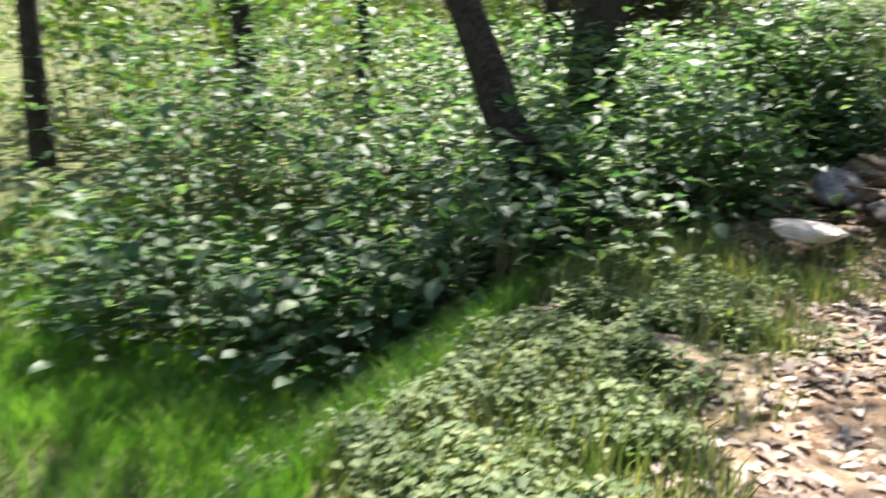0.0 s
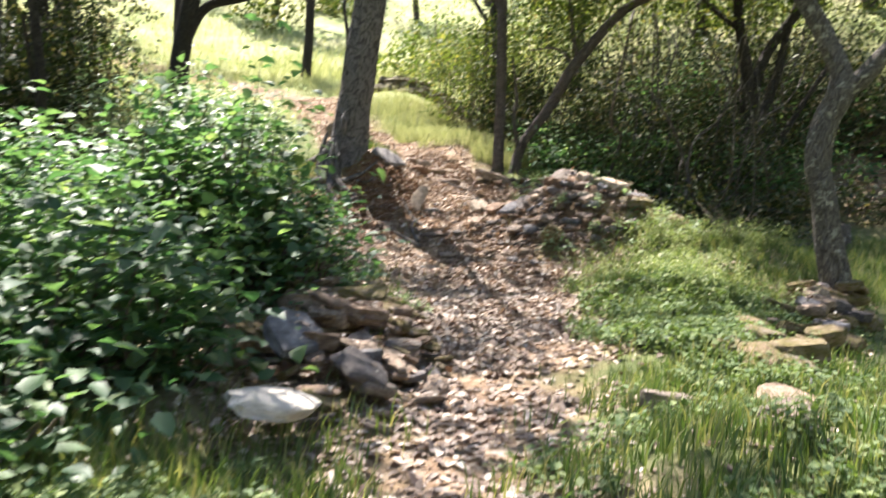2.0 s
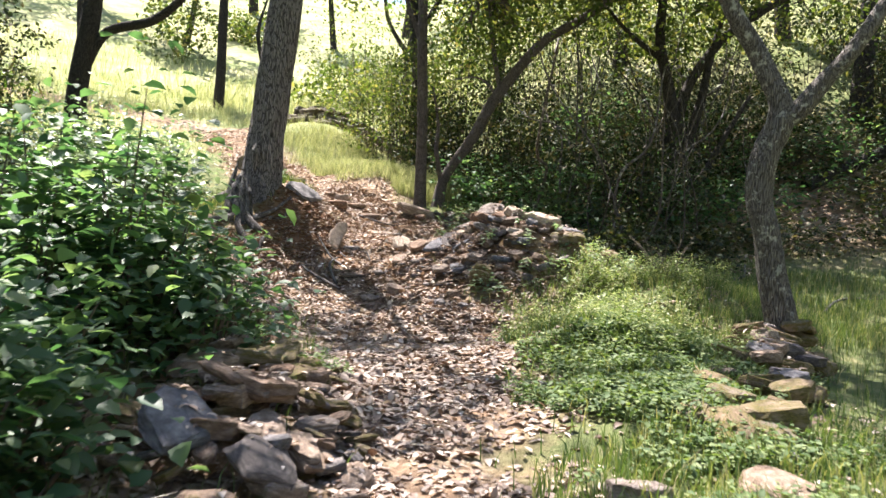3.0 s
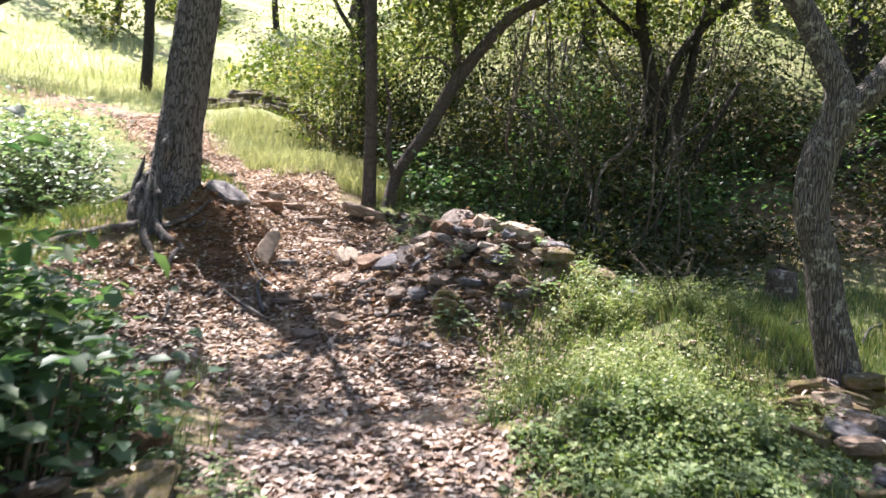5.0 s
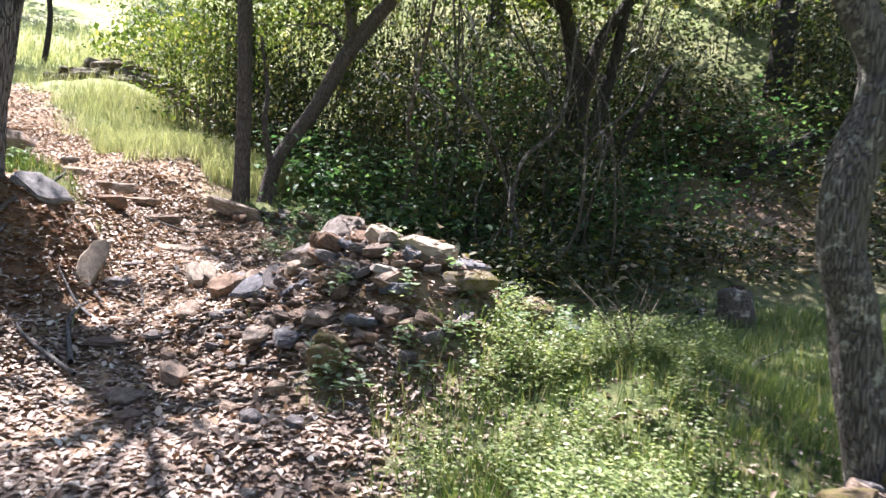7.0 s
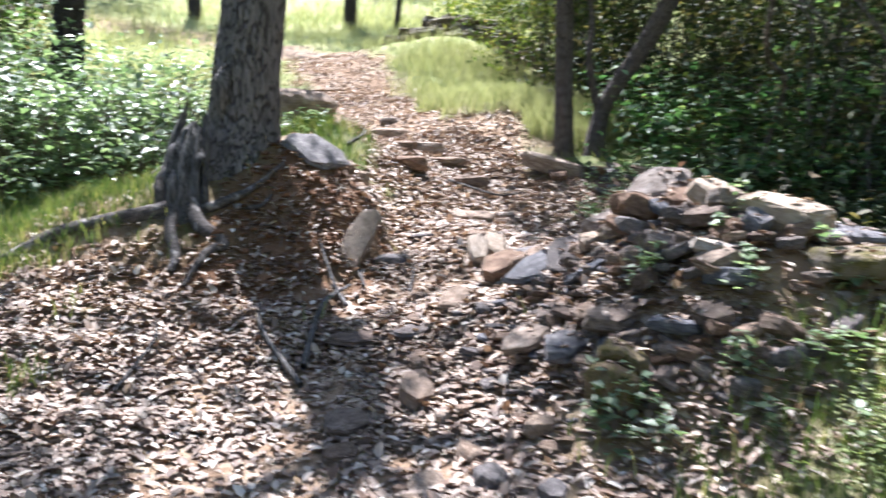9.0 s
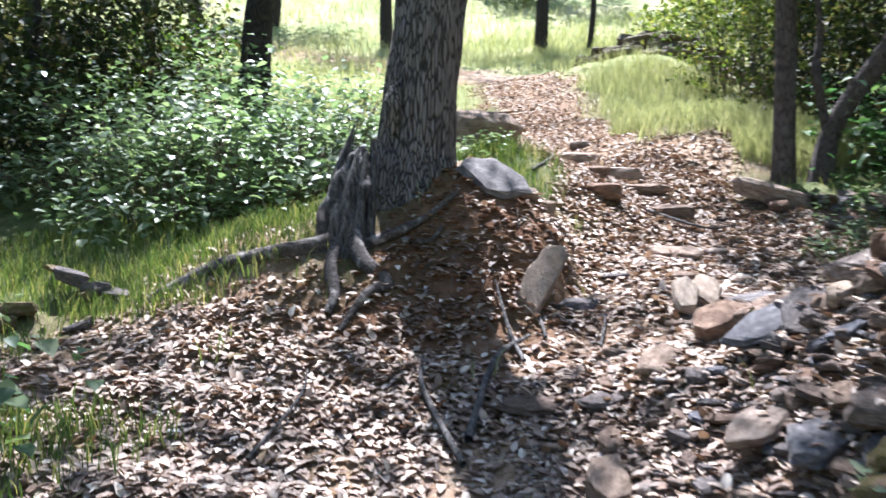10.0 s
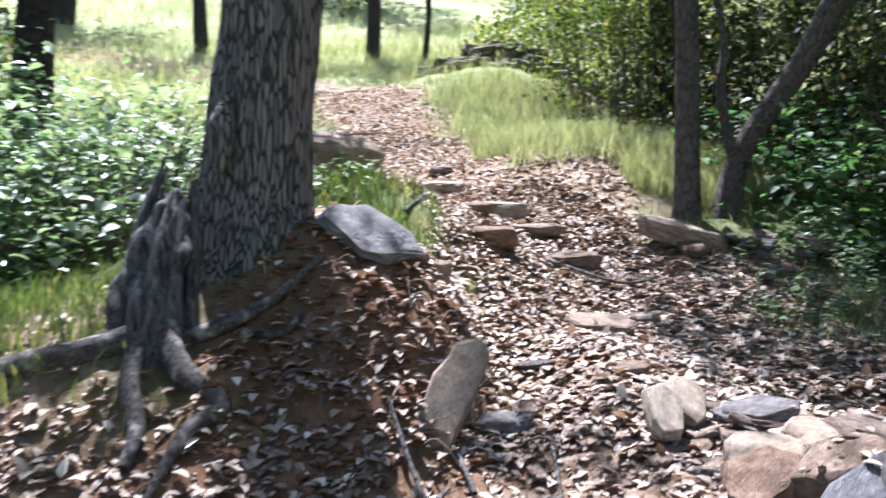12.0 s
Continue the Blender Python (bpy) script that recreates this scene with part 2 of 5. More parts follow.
def root_material():
    q = Mat("root_bark")
    p = q.coords()
    q.colour(q.mix(q.ramp(q.noise(9.0, 4, 0.6, p), (0.55, (0, 0, 0)), (0.66, (1, 1, 1))), q.ramp(q.noise(40.0, 5, 0.7, p), (0.35, (0.03, 0.024, 0.022)), (0.7, (0.15, 0.125, 0.115))), (0.34, 0.3, 0.28)))
    q.rough(0.9).spec(0.2)
    q.bump(q.noise(50.0, 5, 0.7, p), 0.8, 0.02)
    return q.m


def soil_material():
    q = Mat("red_soil")
    p = q.coords()
    q.colour(q.ramp(q.noise(14.0, 6, 0.7, p), (0.3, (0.06, 0.03, 0.018)), (0.7, (0.23, 0.12, 0.07))))
    q.rough(0.95).spec(0.1)
    q.bump(q.noise(60.0, 5, 0.7, p), 0.8, 0.02)
    return q.m


M_SOIL = soil_material()
M_ROOT = root_material()
M_STONE = stone_material("field_stone", ((0.3, (0.12, 0.085, 0.065)), (0.5, (0.26, 0.2, 0.16)), (0.7, (0.44, 0.37, 0.32))))
M_SLATE = stone_material("slate_stone", ((0.3, (0.085, 0.08, 0.088)), (0.5, (0.15, 0.142, 0.152)), (0.72, (0.31, 0.295, 0.3))))
M_PALE = stone_material("pale_stone", ((0.25, (0.36, 0.335, 0.31)), (0.6, (0.6, 0.575, 0.55)), (0.8, (0.7, 0.68, 0.66))))
M_BROWN = stone_material("brown_stone", ((0.3, (0.09, 0.055, 0.04)), (0.5, (0.19, 0.125, 0.09)), (0.72, (0.33, 0.24, 0.18))))
M_TAN = stone_material("tan_stone", ((0.3, (0.22, 0.175, 0.14)), (0.5, (0.38, 0.315, 0.26)), (0.72, (0.52, 0.45, 0.385))))
M_RUBBLE = stone_material("dark_rubble", ((0.3, (0.075, 0.056, 0.048)), (0.5, (0.16, 0.125, 0.108)), (0.72, (0.29, 0.24, 0.21))))
M_MOSSY = stone_material("mossy_stone", ((0.3, (0.15, 0.11, 0.08)), (0.7, (0.3, 0.235, 0.17))), 0.52)
M_DARKROCK = stone_material("dark_ledge_stone", ((0.3, (0.09, 0.08, 0.065)), (0.7, (0.28, 0.25, 0.2))), 0.45)

M_LITTER = leaf_material("fallen_leaves", ((0.0, (0.11, 0.066, 0.05)), (0.4, (0.24, 0.165, 0.13)), (0.75, (0.39, 0.3, 0.25)), (0.92, (0.53, 0.44, 0.39)), (1.0, (0.66, 0.59, 0.54))), 0.15, 0.58, 0.38, (1.0, 0.8, 0.55))
M_BUSH = leaf_material("bush_leaves", ((0.0, (0.045, 0.10, 0.055)), (0.5, (0.085, 0.155, 0.08)), (0.85, (0.14, 0.21, 0.11)), (1.0, (0.25, 0.3, 0.16))), 0.5, 0.5, 0.42, (1.2, 1.4, 0.7))
# the sun's white shine on leaves is painted in as pale base colours
M_SHINE = leaf_material("shine_pale_leaves", ((0.0, (0.10, 0.15, 0.09)), (0.5, (0.19, 0.25, 0.15)), (1.0, (0.36, 0.41, 0.29))), 0.42, 0.4, 0.6, (1.1, 1.25, 0.75))
M_CANOPY = leaf_material("canopy_leaves", ((0.0, (0.03, 0.07, 0.018)), (0.5, (0.06, 0.12, 0.028)), (1.0, (0.12, 0.17, 0.04))), 0.45, 0.45, 0.5, (1.5, 1.6, 0.45))
M_WILLOW = leaf_material("thicket_leaves", ((0.0, (0.035, 0.055, 0.018)), (0.5, (0.08, 0.11, 0.032)), (0.9, (0.16, 0.17, 0.06)), (1.0, (0.3, 0.24, 0.12))), 0.5, 0.55, 0.3, (1.25, 1.35, 0.6))
# shaded foliage: the thicket's gloom is put into the dark leaf colours
M_SHADE = leaf_material("shaded_shrub_leaves", ((0.0, (0.02, 0.03, 0.015)), (0.5, (0.04, 0.055, 0.026)), (0.8, (0.08, 0.085, 0.045)), (0.92, (0.15, 0.11, 0.075)), (1.0, (0.3, 0.24, 0.18))), 0.25, 0.6, 0.2)
M_CLOVER = leaf_material("clover_leaves", ((0.0, (0.06, 0.10, 0.042)), (0.5, (0.125, 0.18, 0.08)), (1.0, (0.25, 0.29, 0.14))), 0.32, 0.6, 0.2)
M_LUSH = leaf_material("lush_grass_blades", ((0.0, (0.06, 0.15, 0.025)), (0.5, (0.12, 0.25, 0.045)), (0.9, (0.2, 0.32, 0.075)), (1.0, (0.28, 0.3, 0.12))), 0.4, 0.5, 0.3, (1.1, 1.4, 0.5))
M_GRASS = leaf_material("grass_blades", ((0.0, (0.05, 0.095, 0.03)), (0.45, (0.11, 0.165, 0.055)), (0.75, (0.2, 0.235, 0.1)), (1.0, (0.42, 0.37, 0.22))), 0.35, 0.5, 0.4, (1.2, 1.25, 0.55))
# sunlit grass: strong sun is painted in as pale blade colours
M_SUNGRASS = leaf_material("sun_pale_grass_blades", ((0.0, (0.19, 0.22, 0.1)), (0.5, (0.36, 0.37, 0.2)), (1.0, (0.58, 0.54, 0.37))), 0.42, 0.5, 0.4, (1.05, 1.1, 0.7))
M_HERB = leaf_material("herb_leaves", ((0.0, (0.10, 0.14, 0.05)), (0.5, (0.19, 0.24, 0.09)), (0.85, (0.33, 0.36, 0.17)), (1.0, (0.58, 0.55, 0.42))), 0.4, 0.5, 0.35, (1.1, 1.2, 0.6))


# ---- mesh helpers ----
def mesh_from(name, verts, tris, material, smooth=False, quads=None):
    me = bpy.data.meshes.new(name)
    verts = np.asarray(verts, np.float32).reshape(-1, 3)
    polys = [np.asarray(a, np.int32) for a in (tris, quads) if a is not None and len(a)]
    me.vertices.add(len(verts))
    me.vertices.foreach_set("co", verts.ravel())
    loops = np.concatenate([a.ravel() for a in polys])
    sizes = np.concatenate([np.full(len(a), a.shape[1], np.int32) for a in polys])
    me.loops.add(len(loops))
    me.loops.foreach_set("vertex_index", loops)
    me.polygons.add(len(sizes))
    me.polygons.foreach_set("loop_start", np.concatenate([[0], np.cumsum(sizes)[:-1]]).astype(np.int32))
    if smooth:
        me.polygons.foreach_set("use_smooth", np.ones(len(sizes), bool))
    me.update(calc_edges=True)
    me.materials.append(material)
    return me


def part(name, me, parent=None, label=""):
    ob = new(name, me)
    if parent is not None:
        ob.parent = parent
    return tagged(ob, label)


def thing(name, x, y, z, label, category, group="", kind=""):
    ob = new(name)
    ob.location = (x, y, z)
    ob.empty_display_size = 0.2
    return tagged(ob, label, category, group, kind)


def unit(v):
    return v / np.maximum(np.linalg.norm(v, axis=-1, keepdims=True), 1e-9)


def leaves(name, pts, size, material, width=0.55, up=0.35, droop=0.2, vary=0.4, big=False, flat=False):
    """Many small leaf blades, each folded along its rib, at pts."""
    n = len(pts)
    d = rng.normal(size=(n, 3))
    if flat:
        d[:, 2] *= 0.22
    d = unit(d)
    d[:, 2] -= droop
    d = unit(d)
    nrm = rng.normal(size=(n, 3)) * (0.35 if flat else 1.0)
    nrm[:, 2] += up * 3
    side = unit(np.cross(d, nrm))
    nrm = unit(np.cross(side, d))
    ln = size * (1 + vary * rng.uniform(-1, 1, (n, 1)))
    w = ln * width * 0.5
    if big:
        prof = ((0, 0.02, 0), (0.28, 1, 0.10), (0.68, 0.78, 0.06), (1, 0, -0.12))
        vs = []
        for u, k, lift in prof:
            vs += [pts + d * ln * u - side * w * k + nrm * ln * lift, pts + d * ln * u + nrm * ln * (lift - 0.10 * (k > 0.1)), pts + d * ln * u + side * w * k + nrm * ln * lift]
        keep = [0, 3, 4, 5, 6, 7, 8, 10]      # base, two rows of three, tip
        v = np.stack([vs[i] for i in keep], 1)
        o = (np.arange(n) * 8)[:, None]
        tris = np.concatenate([o + np.array(t) for t in ((0, 2, 1), (0, 3, 2), (4, 5, 7), (5, 6, 7))])
        quads = np.concatenate([o + np.array(t) for t in ((1, 2, 5, 4), (2, 3, 6, 5))])
        return mesh_from(name, v, tris, material, False, quads)
    v = np.stack([pts, pts + d * ln * 0.45 + side * w + nrm * ln * 0.12, pts + d * ln, pts + d * ln * 0.45 - side * w + nrm * ln * 0.12], 1)
    o = (np.arange(n) * 4)[:, None]
    return mesh_from(name, v, np.concatenate([o + np.array((0, 1, 2)), o + np.array((0, 2, 3))]), material)


def blades(name, pts, tall, wide, material, lean=0.35):
    n = len(pts)
    a = rng.uniform(0, 2 * math.pi, n)
    side = np.stack([np.cos(a), np.sin(a), np.zeros(n)], 1)
    b = rng.uniform(0, 2 * math.pi, n)
    out = np.stack([np.cos(b), np.sin(b), np.zeros(n)], 1) * (lean * rng.uniform(0.2, 1.2, n))[:, None]
    h = (tall * rng.uniform(0.5, 1.15, n))[:, None]
    w = wide * rng.uniform(0.6, 1.2, (n, 1)) * 0.5
    z = np.array((0, 0, 1.0))
    mid = pts + h * (0.55 * z + 0.25 * out)
    tip = pts + h * (0.95 * z + 0.9 * out)
    v = np.stack([pts - side * w, pts + side * w, mid - side * w * 0.7, mid + side * w * 0.7, tip], 1)
    o = (np.arange(n) * 5)[:, None]
    return mesh_from(name, v, o + np.array((2, 3, 4)), material, False, o + np.array((0, 1, 3, 2)))


def tube_arrays(path, radii, sides=8, wave=0.0, ridges=0, seed=0.0):
    """Rings along a path: vertices and quads of a limb with an uneven round section."""
    path = np.asarray(path, float)
    n = len(path)
    tang = unit(np.gradient(path, axis=0))
    ref = np.where(np.abs(tang[:, 2:3]) > 0.85, np.array([[1.0, 0, 0]]), np.array([[0, 0, 1.0]]))
    ref = np.broadcast_to(ref[n // 2], (n, 3))
    a = unit(np.cross(tang, ref))
    b = np.cross(tang, a)
    th = np.linspace(0, 2 * math.pi, sides, endpoint=False)
    r = np.asarray(radii, float)[:, None] * np.ones((n, sides))
    ii = np.arange(n)[:, None]
    if wave:
        r = r * (1 + wave * (np.sin(th * 2 + ii * 0.35 + seed) * 0.5 + np.sin(th * 3 - ii * 0.23 + seed * 2) * 0.35 + 0.4 * np.sin(ii * 0.8 + th + seed)))
    if ridges:
        r = r * (1 + (0.16 if ridges < 12 else 0.04) * np.sin(th * ridges + 1.6 * np.sin(ii * 0.35 + th * 2)) + 0.02 * np.sin(th * ridges * 1.7 + ii * 0.5))
    v = path[:, None, :] + r[..., None] * (np.cos(th)[None, :, None] * a[:, None, :] + np.sin(th)[None, :, None] * b[:, None, :])
    i, j = np.meshgrid(np.arange(n - 1), np.arange(sides), indexing="ij")
    k = (j + 1) % sides
    q = np.stack([i * sides + j, i * sides + k, (i + 1) * sides + k, (i + 1) * sides + j], -1).reshape(-1, 4)
    return v.reshape(-1, 3), q


def smooth_path(pts, steps):
    """A smooth curve through a few points (x, y, z, radius)."""
    p = np.asarray(pts, float)
    p = np.vstack([2 * p[0] - p[1], p, 2 * p[-1] - p[-2]])
    out = []
    for i in range(1, len(p) - 2):
        for u in np.linspace(0, 1, steps, endpoint=False):
            a, b, c, d = p[i - 1], p[i], p[i + 1], p[i + 2]
            out.append(0.5 * (2 * b + (c - a) * u + (2 * a - 5 * b + 4 * c - d) * u ** 2 + (3 * b - a - 3 * c + d) * u ** 3))
    out.append(p[-2])
    out = np.array(out)
    return out[:, :3], np.maximum(out[:, 3], 0.002)


def limb(name, pts, material, parent, sides=10, steps=5, wave=0.08, ridges=0, label=""):
    path, rad = smooth_path(pts, steps)
    v, q = tube_arrays(path, rad, sides, wave, ridges, seed=pts[0][0] * 3.1)
    o = np.array(parent.location) if parent is not None else 0
    return part(name, mesh_from(name, v - o, None, material, True, q), parent, label)


def twigs_mesh(name, polylines, material, origin, sides=5):
    vs, qs, k = [], [], 0
    for pts in polylines:
        path, rad = smooth_path(pts, 3)
        v, q = tube_arrays(path, rad, sides)
        vs.append(v)
        qs.append(q + k)
        k += len(v)
    return mesh_from(name, np.concatenate(vs) - origin, None, material, True, np.concatenate(qs))


def spread(n, cx, cy, rx, ry, keep=None, turn=0.0):
    """n points of the plan in an ellipse, thinned by keep(x, y)."""
    got = np.zeros((0, 2))
    while len(got) < n:
        p = rng.uniform(-1, 1, (n * 2, 2))
        p = p[np.hypot(p[:, 0], p[:, 1]) < 1] * (rx, ry)
        c, s = math.cos(turn), math.sin(turn)
        p = np.stack([cx + p[:, 0] * c - p[:, 1] * s, cy + p[:, 0] * s + p[:, 1] * c], 1)
        if keep is not None:
            p = p[rng.uniform(size=len(p)) < keep(p[:, 0], p[:, 1])]
            if len(p) == 0:
                break
        got = np.vstack([got, p])
    return got[:n]


def on_ground(p, lift=0.0):
    return np.column_stack([p, height(p[:, 0], p[:, 1]) + lift])


def in_blob(n, c, r, shell=0.5):
    """Points in an ellipsoid, more of them near its skin."""
    d = unit(rng.normal(size=(n, 3)))
    k = rng.uniform(size=(n, 1)) ** (1 / 3) * (1 - shell) + shell * rng.uniform(0.8, 1.05, (n, 1))
    return np.asarray(c) + d * k * np.asarray(r)


def clumped(n, c, r, clumps, spreadr):
    """Leaf places gathered in uneven clumps in an ellipsoid."""
    m = in_blob(clumps, c, r, 0.3)
    k = rng.integers(0, clumps, n)
    return m[k] + rng.normal(size=(n, 3)) * spreadr * rng.uniform(0.5, 1.3, (n, 1))


# ---- ground ----
def grown(lo, hi, step):
    core = np.arange(lo, hi, step)
    out = step * 1.25 ** np.arange(1, 46)
    out = np.cumsum(out)
    out = out[out < 420]
    return np.concatenate([lo - out[::-1], core, core[-1] + out])


def build_ground():
    xs, ys = grown(-4.0, 20.0, 0.085), grown(-2.0, 27.0, 0.085)
    gx, gy = np.meshgrid(xs, ys, indexing="ij")
    x, y = gx.ravel(), gy.ravel()
    z = height(x, y)
    nx, ny = len(xs), len(ys)
    i, j = np.meshgrid(np.arange(nx - 1), np.arange(ny - 1), indexing="ij")
    q = np.stack([i * ny + j, (i + 1) * ny + j, (i + 1) * ny + j + 1, i * ny + j + 1], -1).reshape(-1, 4)
    me = mesh_from("ground", np.column_stack([x, y, z]), None, M_GROUND, True, q)
    s = (x + y) / SQ
    fields = {
        "litter": litter(x, y),
        "red_earth": red_earth(x, y),
        "meadow": np.clip((s - 21.0) / 4.0 + 0.3 * wobble(x, y, 1.0), 0, 1),
    }
    for name, values in fields.items():
        a = me.attributes.new(name, "FLOAT", "POINT")
        a.data.foreach_set("value", np.clip(values, 0, 1).astype(np.float32))
    return tagged(new("ground", me), "rising woodland ground with a leaf-strewn dirt trail", "ground", kind="structure")


build_ground()


# ---- stones ----
def lump_mesh(seed):
    """A rounded lump of stone."""
    r = random.Random(seed)
    bm = bmesh.new()
    for k in range(40):
        v = Vector((r.gauss(0, 1), r.gauss(0, 1), r.gauss(0, 1))).normalized()
        box = max(abs(v.x), abs(v.y), abs(v.z))
        v = v.lerp(v / box, 0.35) * r.uniform(0.86, 1.0)
        v.z = max(-0.6, min(0.62 + 0.12 * v.x, v.z))
        bm.verts.new(v * 0.5)
    bmesh.ops.convex_hull(bm, input=bm.verts)
    bmesh.ops.delete(bm, geom=[v for v in bm.verts if not v.link_faces], context="VERTS")
    return finish_stone(bm, 0.03)


def slab_mesh(seed):
    """A broken flat slab: an uneven outline with a chipped rim above and below."""
    r = random.Random(seed)
    bm = bmesh.new()
    n = r.randrange(6, 10)
    turn = r.uniform(0, 6.28)
    ring = [(turn + 2 * math.pi * (k + r.uniform(-.32, .32)) / n, r.uniform(0.36, 0.54)) for k in range(n)]
    for z, inset, jag in ((-0.42, 0.86, .05), (-0.1, 1.0, .08), (0.3, 0.97, .08), (0.44, 0.84, .06)):
        for a, d in ring:
            d = d * inset + r.uniform(-jag, jag) * 0.6
            bm.verts.new((math.cos(a) * d, math.sin(a) * d, z + r.uniform(-.1, .1)))
    bmesh.ops.convex_hull(bm, input=bm.verts)
    bmesh.ops.delete(bm, geom=[v for v in bm.verts if not v.link_faces], context="VERTS")
    return finish_stone(bm, 0.014)


def finish_stone(bm, soft):
    bmesh.ops.dissolve_limit(bm, angle_limit=radians(9), verts=bm.verts, edges=bm.edges)
    bmesh.ops.bevel(bm, geom=bm.edges[:], offset=soft, segments=1, affect="EDGES", profile=0.6)
    bmesh.ops.triangulate(bm, faces=bm.faces[:])
    long = [e for e in bm.edges if e.calc_length() > 0.16]
    bmesh.ops.subdivide_edges(bm, edges=long, cuts=1, use_grid_fill=True)
    bmesh.ops.triangulate(bm, faces=bm.faces[:])
    bm.normal_update()
    for v in bm.verts:
        p = v.co * 3.1 + Vector((len(bm.verts), 0, 0))
        v.co += v.normal * (0.05 * noise.noise(p) + 0.03 * noise.noise(p * 3.3))
    me = bpy.data.meshes.new("stone")
    bm.to_mesh(me)
    bm.free()
    return me


STONE_SHAPES = [lump_mesh(40 + k) if k % 12 in (2, 8) else slab_mesh(60 + k) for k in range(12)]
STONE_CACHE = {}


def plate_mesh(outline, seed):
    """A flat slab of a given broken outline."""
    r = random.Random(seed)
    bm = bmesh.new()
    for z, k in ((-0.5, 0.93), (-0.2, 1.0), (0.25, 0.99), (0.5, 0.92)):
        for x, y in outline:
            bm.verts.new((x * k + r.uniform(-.015, .015), y * k + r.uniform(-.015, .015), z))
    bmesh.ops.convex_hull(bm, input=bm.verts)
    bmesh.ops.delete(bm, geom=[v for v in bm.verts if not v.link_faces], context="VERTS")
    return finish_stone(bm, 0.02)


STONE_SHAPES.append(plate_mesh(((-.48, -.42), (-.3, -.52), (0.02, -.5), (.3, -.05), (.5, .34), (.4, .5), (.08, .46), (-.2, .15)), 3))


def stone_data(k, material):
    key = (k, material.name)
    if key not in STONE_CACHE:
        me = STONE_SHAPES[k].copy()
        me.materials.append(material)
        STONE_CACHE[key] = me
    return STONE_CACHE[key]


def stone(name, k, material, at, size, turn=(0, 0, 0), parent=None, label="", category="stone"):
    ob = new(name, stone_data(k, material))
    o = parent.location if parent is not None else Vector((0, 0, 0))
    ob.matrix_basis = pose(at[0] - o[0], at[1] - o[1], at[2] - o[2], *turn) @ Matrix.Diagonal((*size, 1))
    if parent is not None:
        ob.parent = parent
    else:
        tagged(ob, label, category)
    return ob


def heap(name, x, y, label, stones, mats, bumpf, area, sizes, seed, category="rock pile", tilt=22, thin=(0.16, 0.32)):
    """A low heap of loose stones: bumpf gives its height over the ground."""
    r = random.Random(seed)
    top = thing(name, x, y, ground_z(x, y), label, category)
    for k in range(stones):
        a, b = r.uniform(0, 2 * math.pi), math.sqrt(r.random())
        px, py = x + area[0] * b * math.cos(a), y + area[1] * b * math.sin(a)
        if len(area) > 2:
            c, s = math.cos(area[2]), math.sin(area[2])
            dx, dy = px - x, py - y
            px, py = x + dx * c - dy * s, y + dx * s + dy * c
        ln = sizes[0] + (sizes[1] - sizes[0]) * r.random() * (1.15 - 0.7 * b)
        th = ln * r.uniform(*thin)
        z = ground_z(px, py) + bumpf(b) * r.uniform(0.35, 1.0) + th * 0.12
        stone("stone", r.randrange(12), r.choice(mats), (px, py, z), (ln, ln * r.uniform(0.55, 0.85), th), (r.uniform(-tilt, tilt), r.uniform(-tilt, tilt), r.uniform(0, 360)), top)
    return top


# heap beside the trail, with the pale stone and the slate slab
pile_a = heap("rock_pile", 3.15, 5.95, "low heap of brown and slate stones beside the trail", 90, [M_STONE, M_STONE, M_STONE, M_SLATE, M_MOSSY],
              lambda b: 0.34 * (1 - b), (1.15, 0.62, 0.85), (0.12, 0.42), 3)
stone("stone", 8, M_PALE, (2.2, 5.05, ground_z(2.2, 5.05) + 0.19), (0.54, 0.34, 0.15), (3, 6, 20), pile_a)
stone("stone", 5, M_SLATE, (2.72, 5.75, ground_z(2.72, 5.75) + 0.24), (0.54, 0.4, 0.09), (26, -8, 38), pile_a)
stone("stone", 7, M_SLATE, (2.9, 5.4, ground_z(2.9, 5.42) + 0.15), (0.5, 0.34, 0.09), (22, -4, 50), pile_a)
pile_c = heap("rock_pile", 3.95, 7.0, "mossy brown stones under the bush", 42, [M_STONE, M_MOSSY, M_MOSSY], lambda b: 0.22 * (1 - b), (0.85, 0.5, 0.8), (0.12, 0.42), 5)

for k, m, x, y, ln, wd, th, tz in ((0, M_STONE, 3.57, 7.37, 0.51, 0.26, 0.16, -45), (3, M_MOSSY, 4.06, 7.69, 0.45, 0.22, 0.14, -8), (8, M_MOSSY, 4.13, 7.19, 0.30, 0.2, 0.13, -21), (2, M_MOSSY, 4.21, 6.90, 0.29, 0.18, 0.12, -34), (4, M_STONE, 3.55, 6.90, 0.55, 0.3, 0.14, 3), (5, M_BROWN, 3.90, 6.72, 0.29, 0.2, 0.12, -10), (7, M_STONE, 4.10, 6.63, 0.22, 0.16, 0.1, -23), (8, M_MOSSY, 4.48, 8.26, 0.45, 0.2, 0.14, -36), (9, M_BROWN, 4.63, 7.81, 0.29, 0.16, 0.1, 1), (10, M_TAN, 4.51, 7.03, 0.20, 0.13, 0.08, -12)):
    stone("stone", k, m, (x, y, ground_z(x, y) + th * 0.5), (ln, wd, th), (6, -4, tz), pile_c)

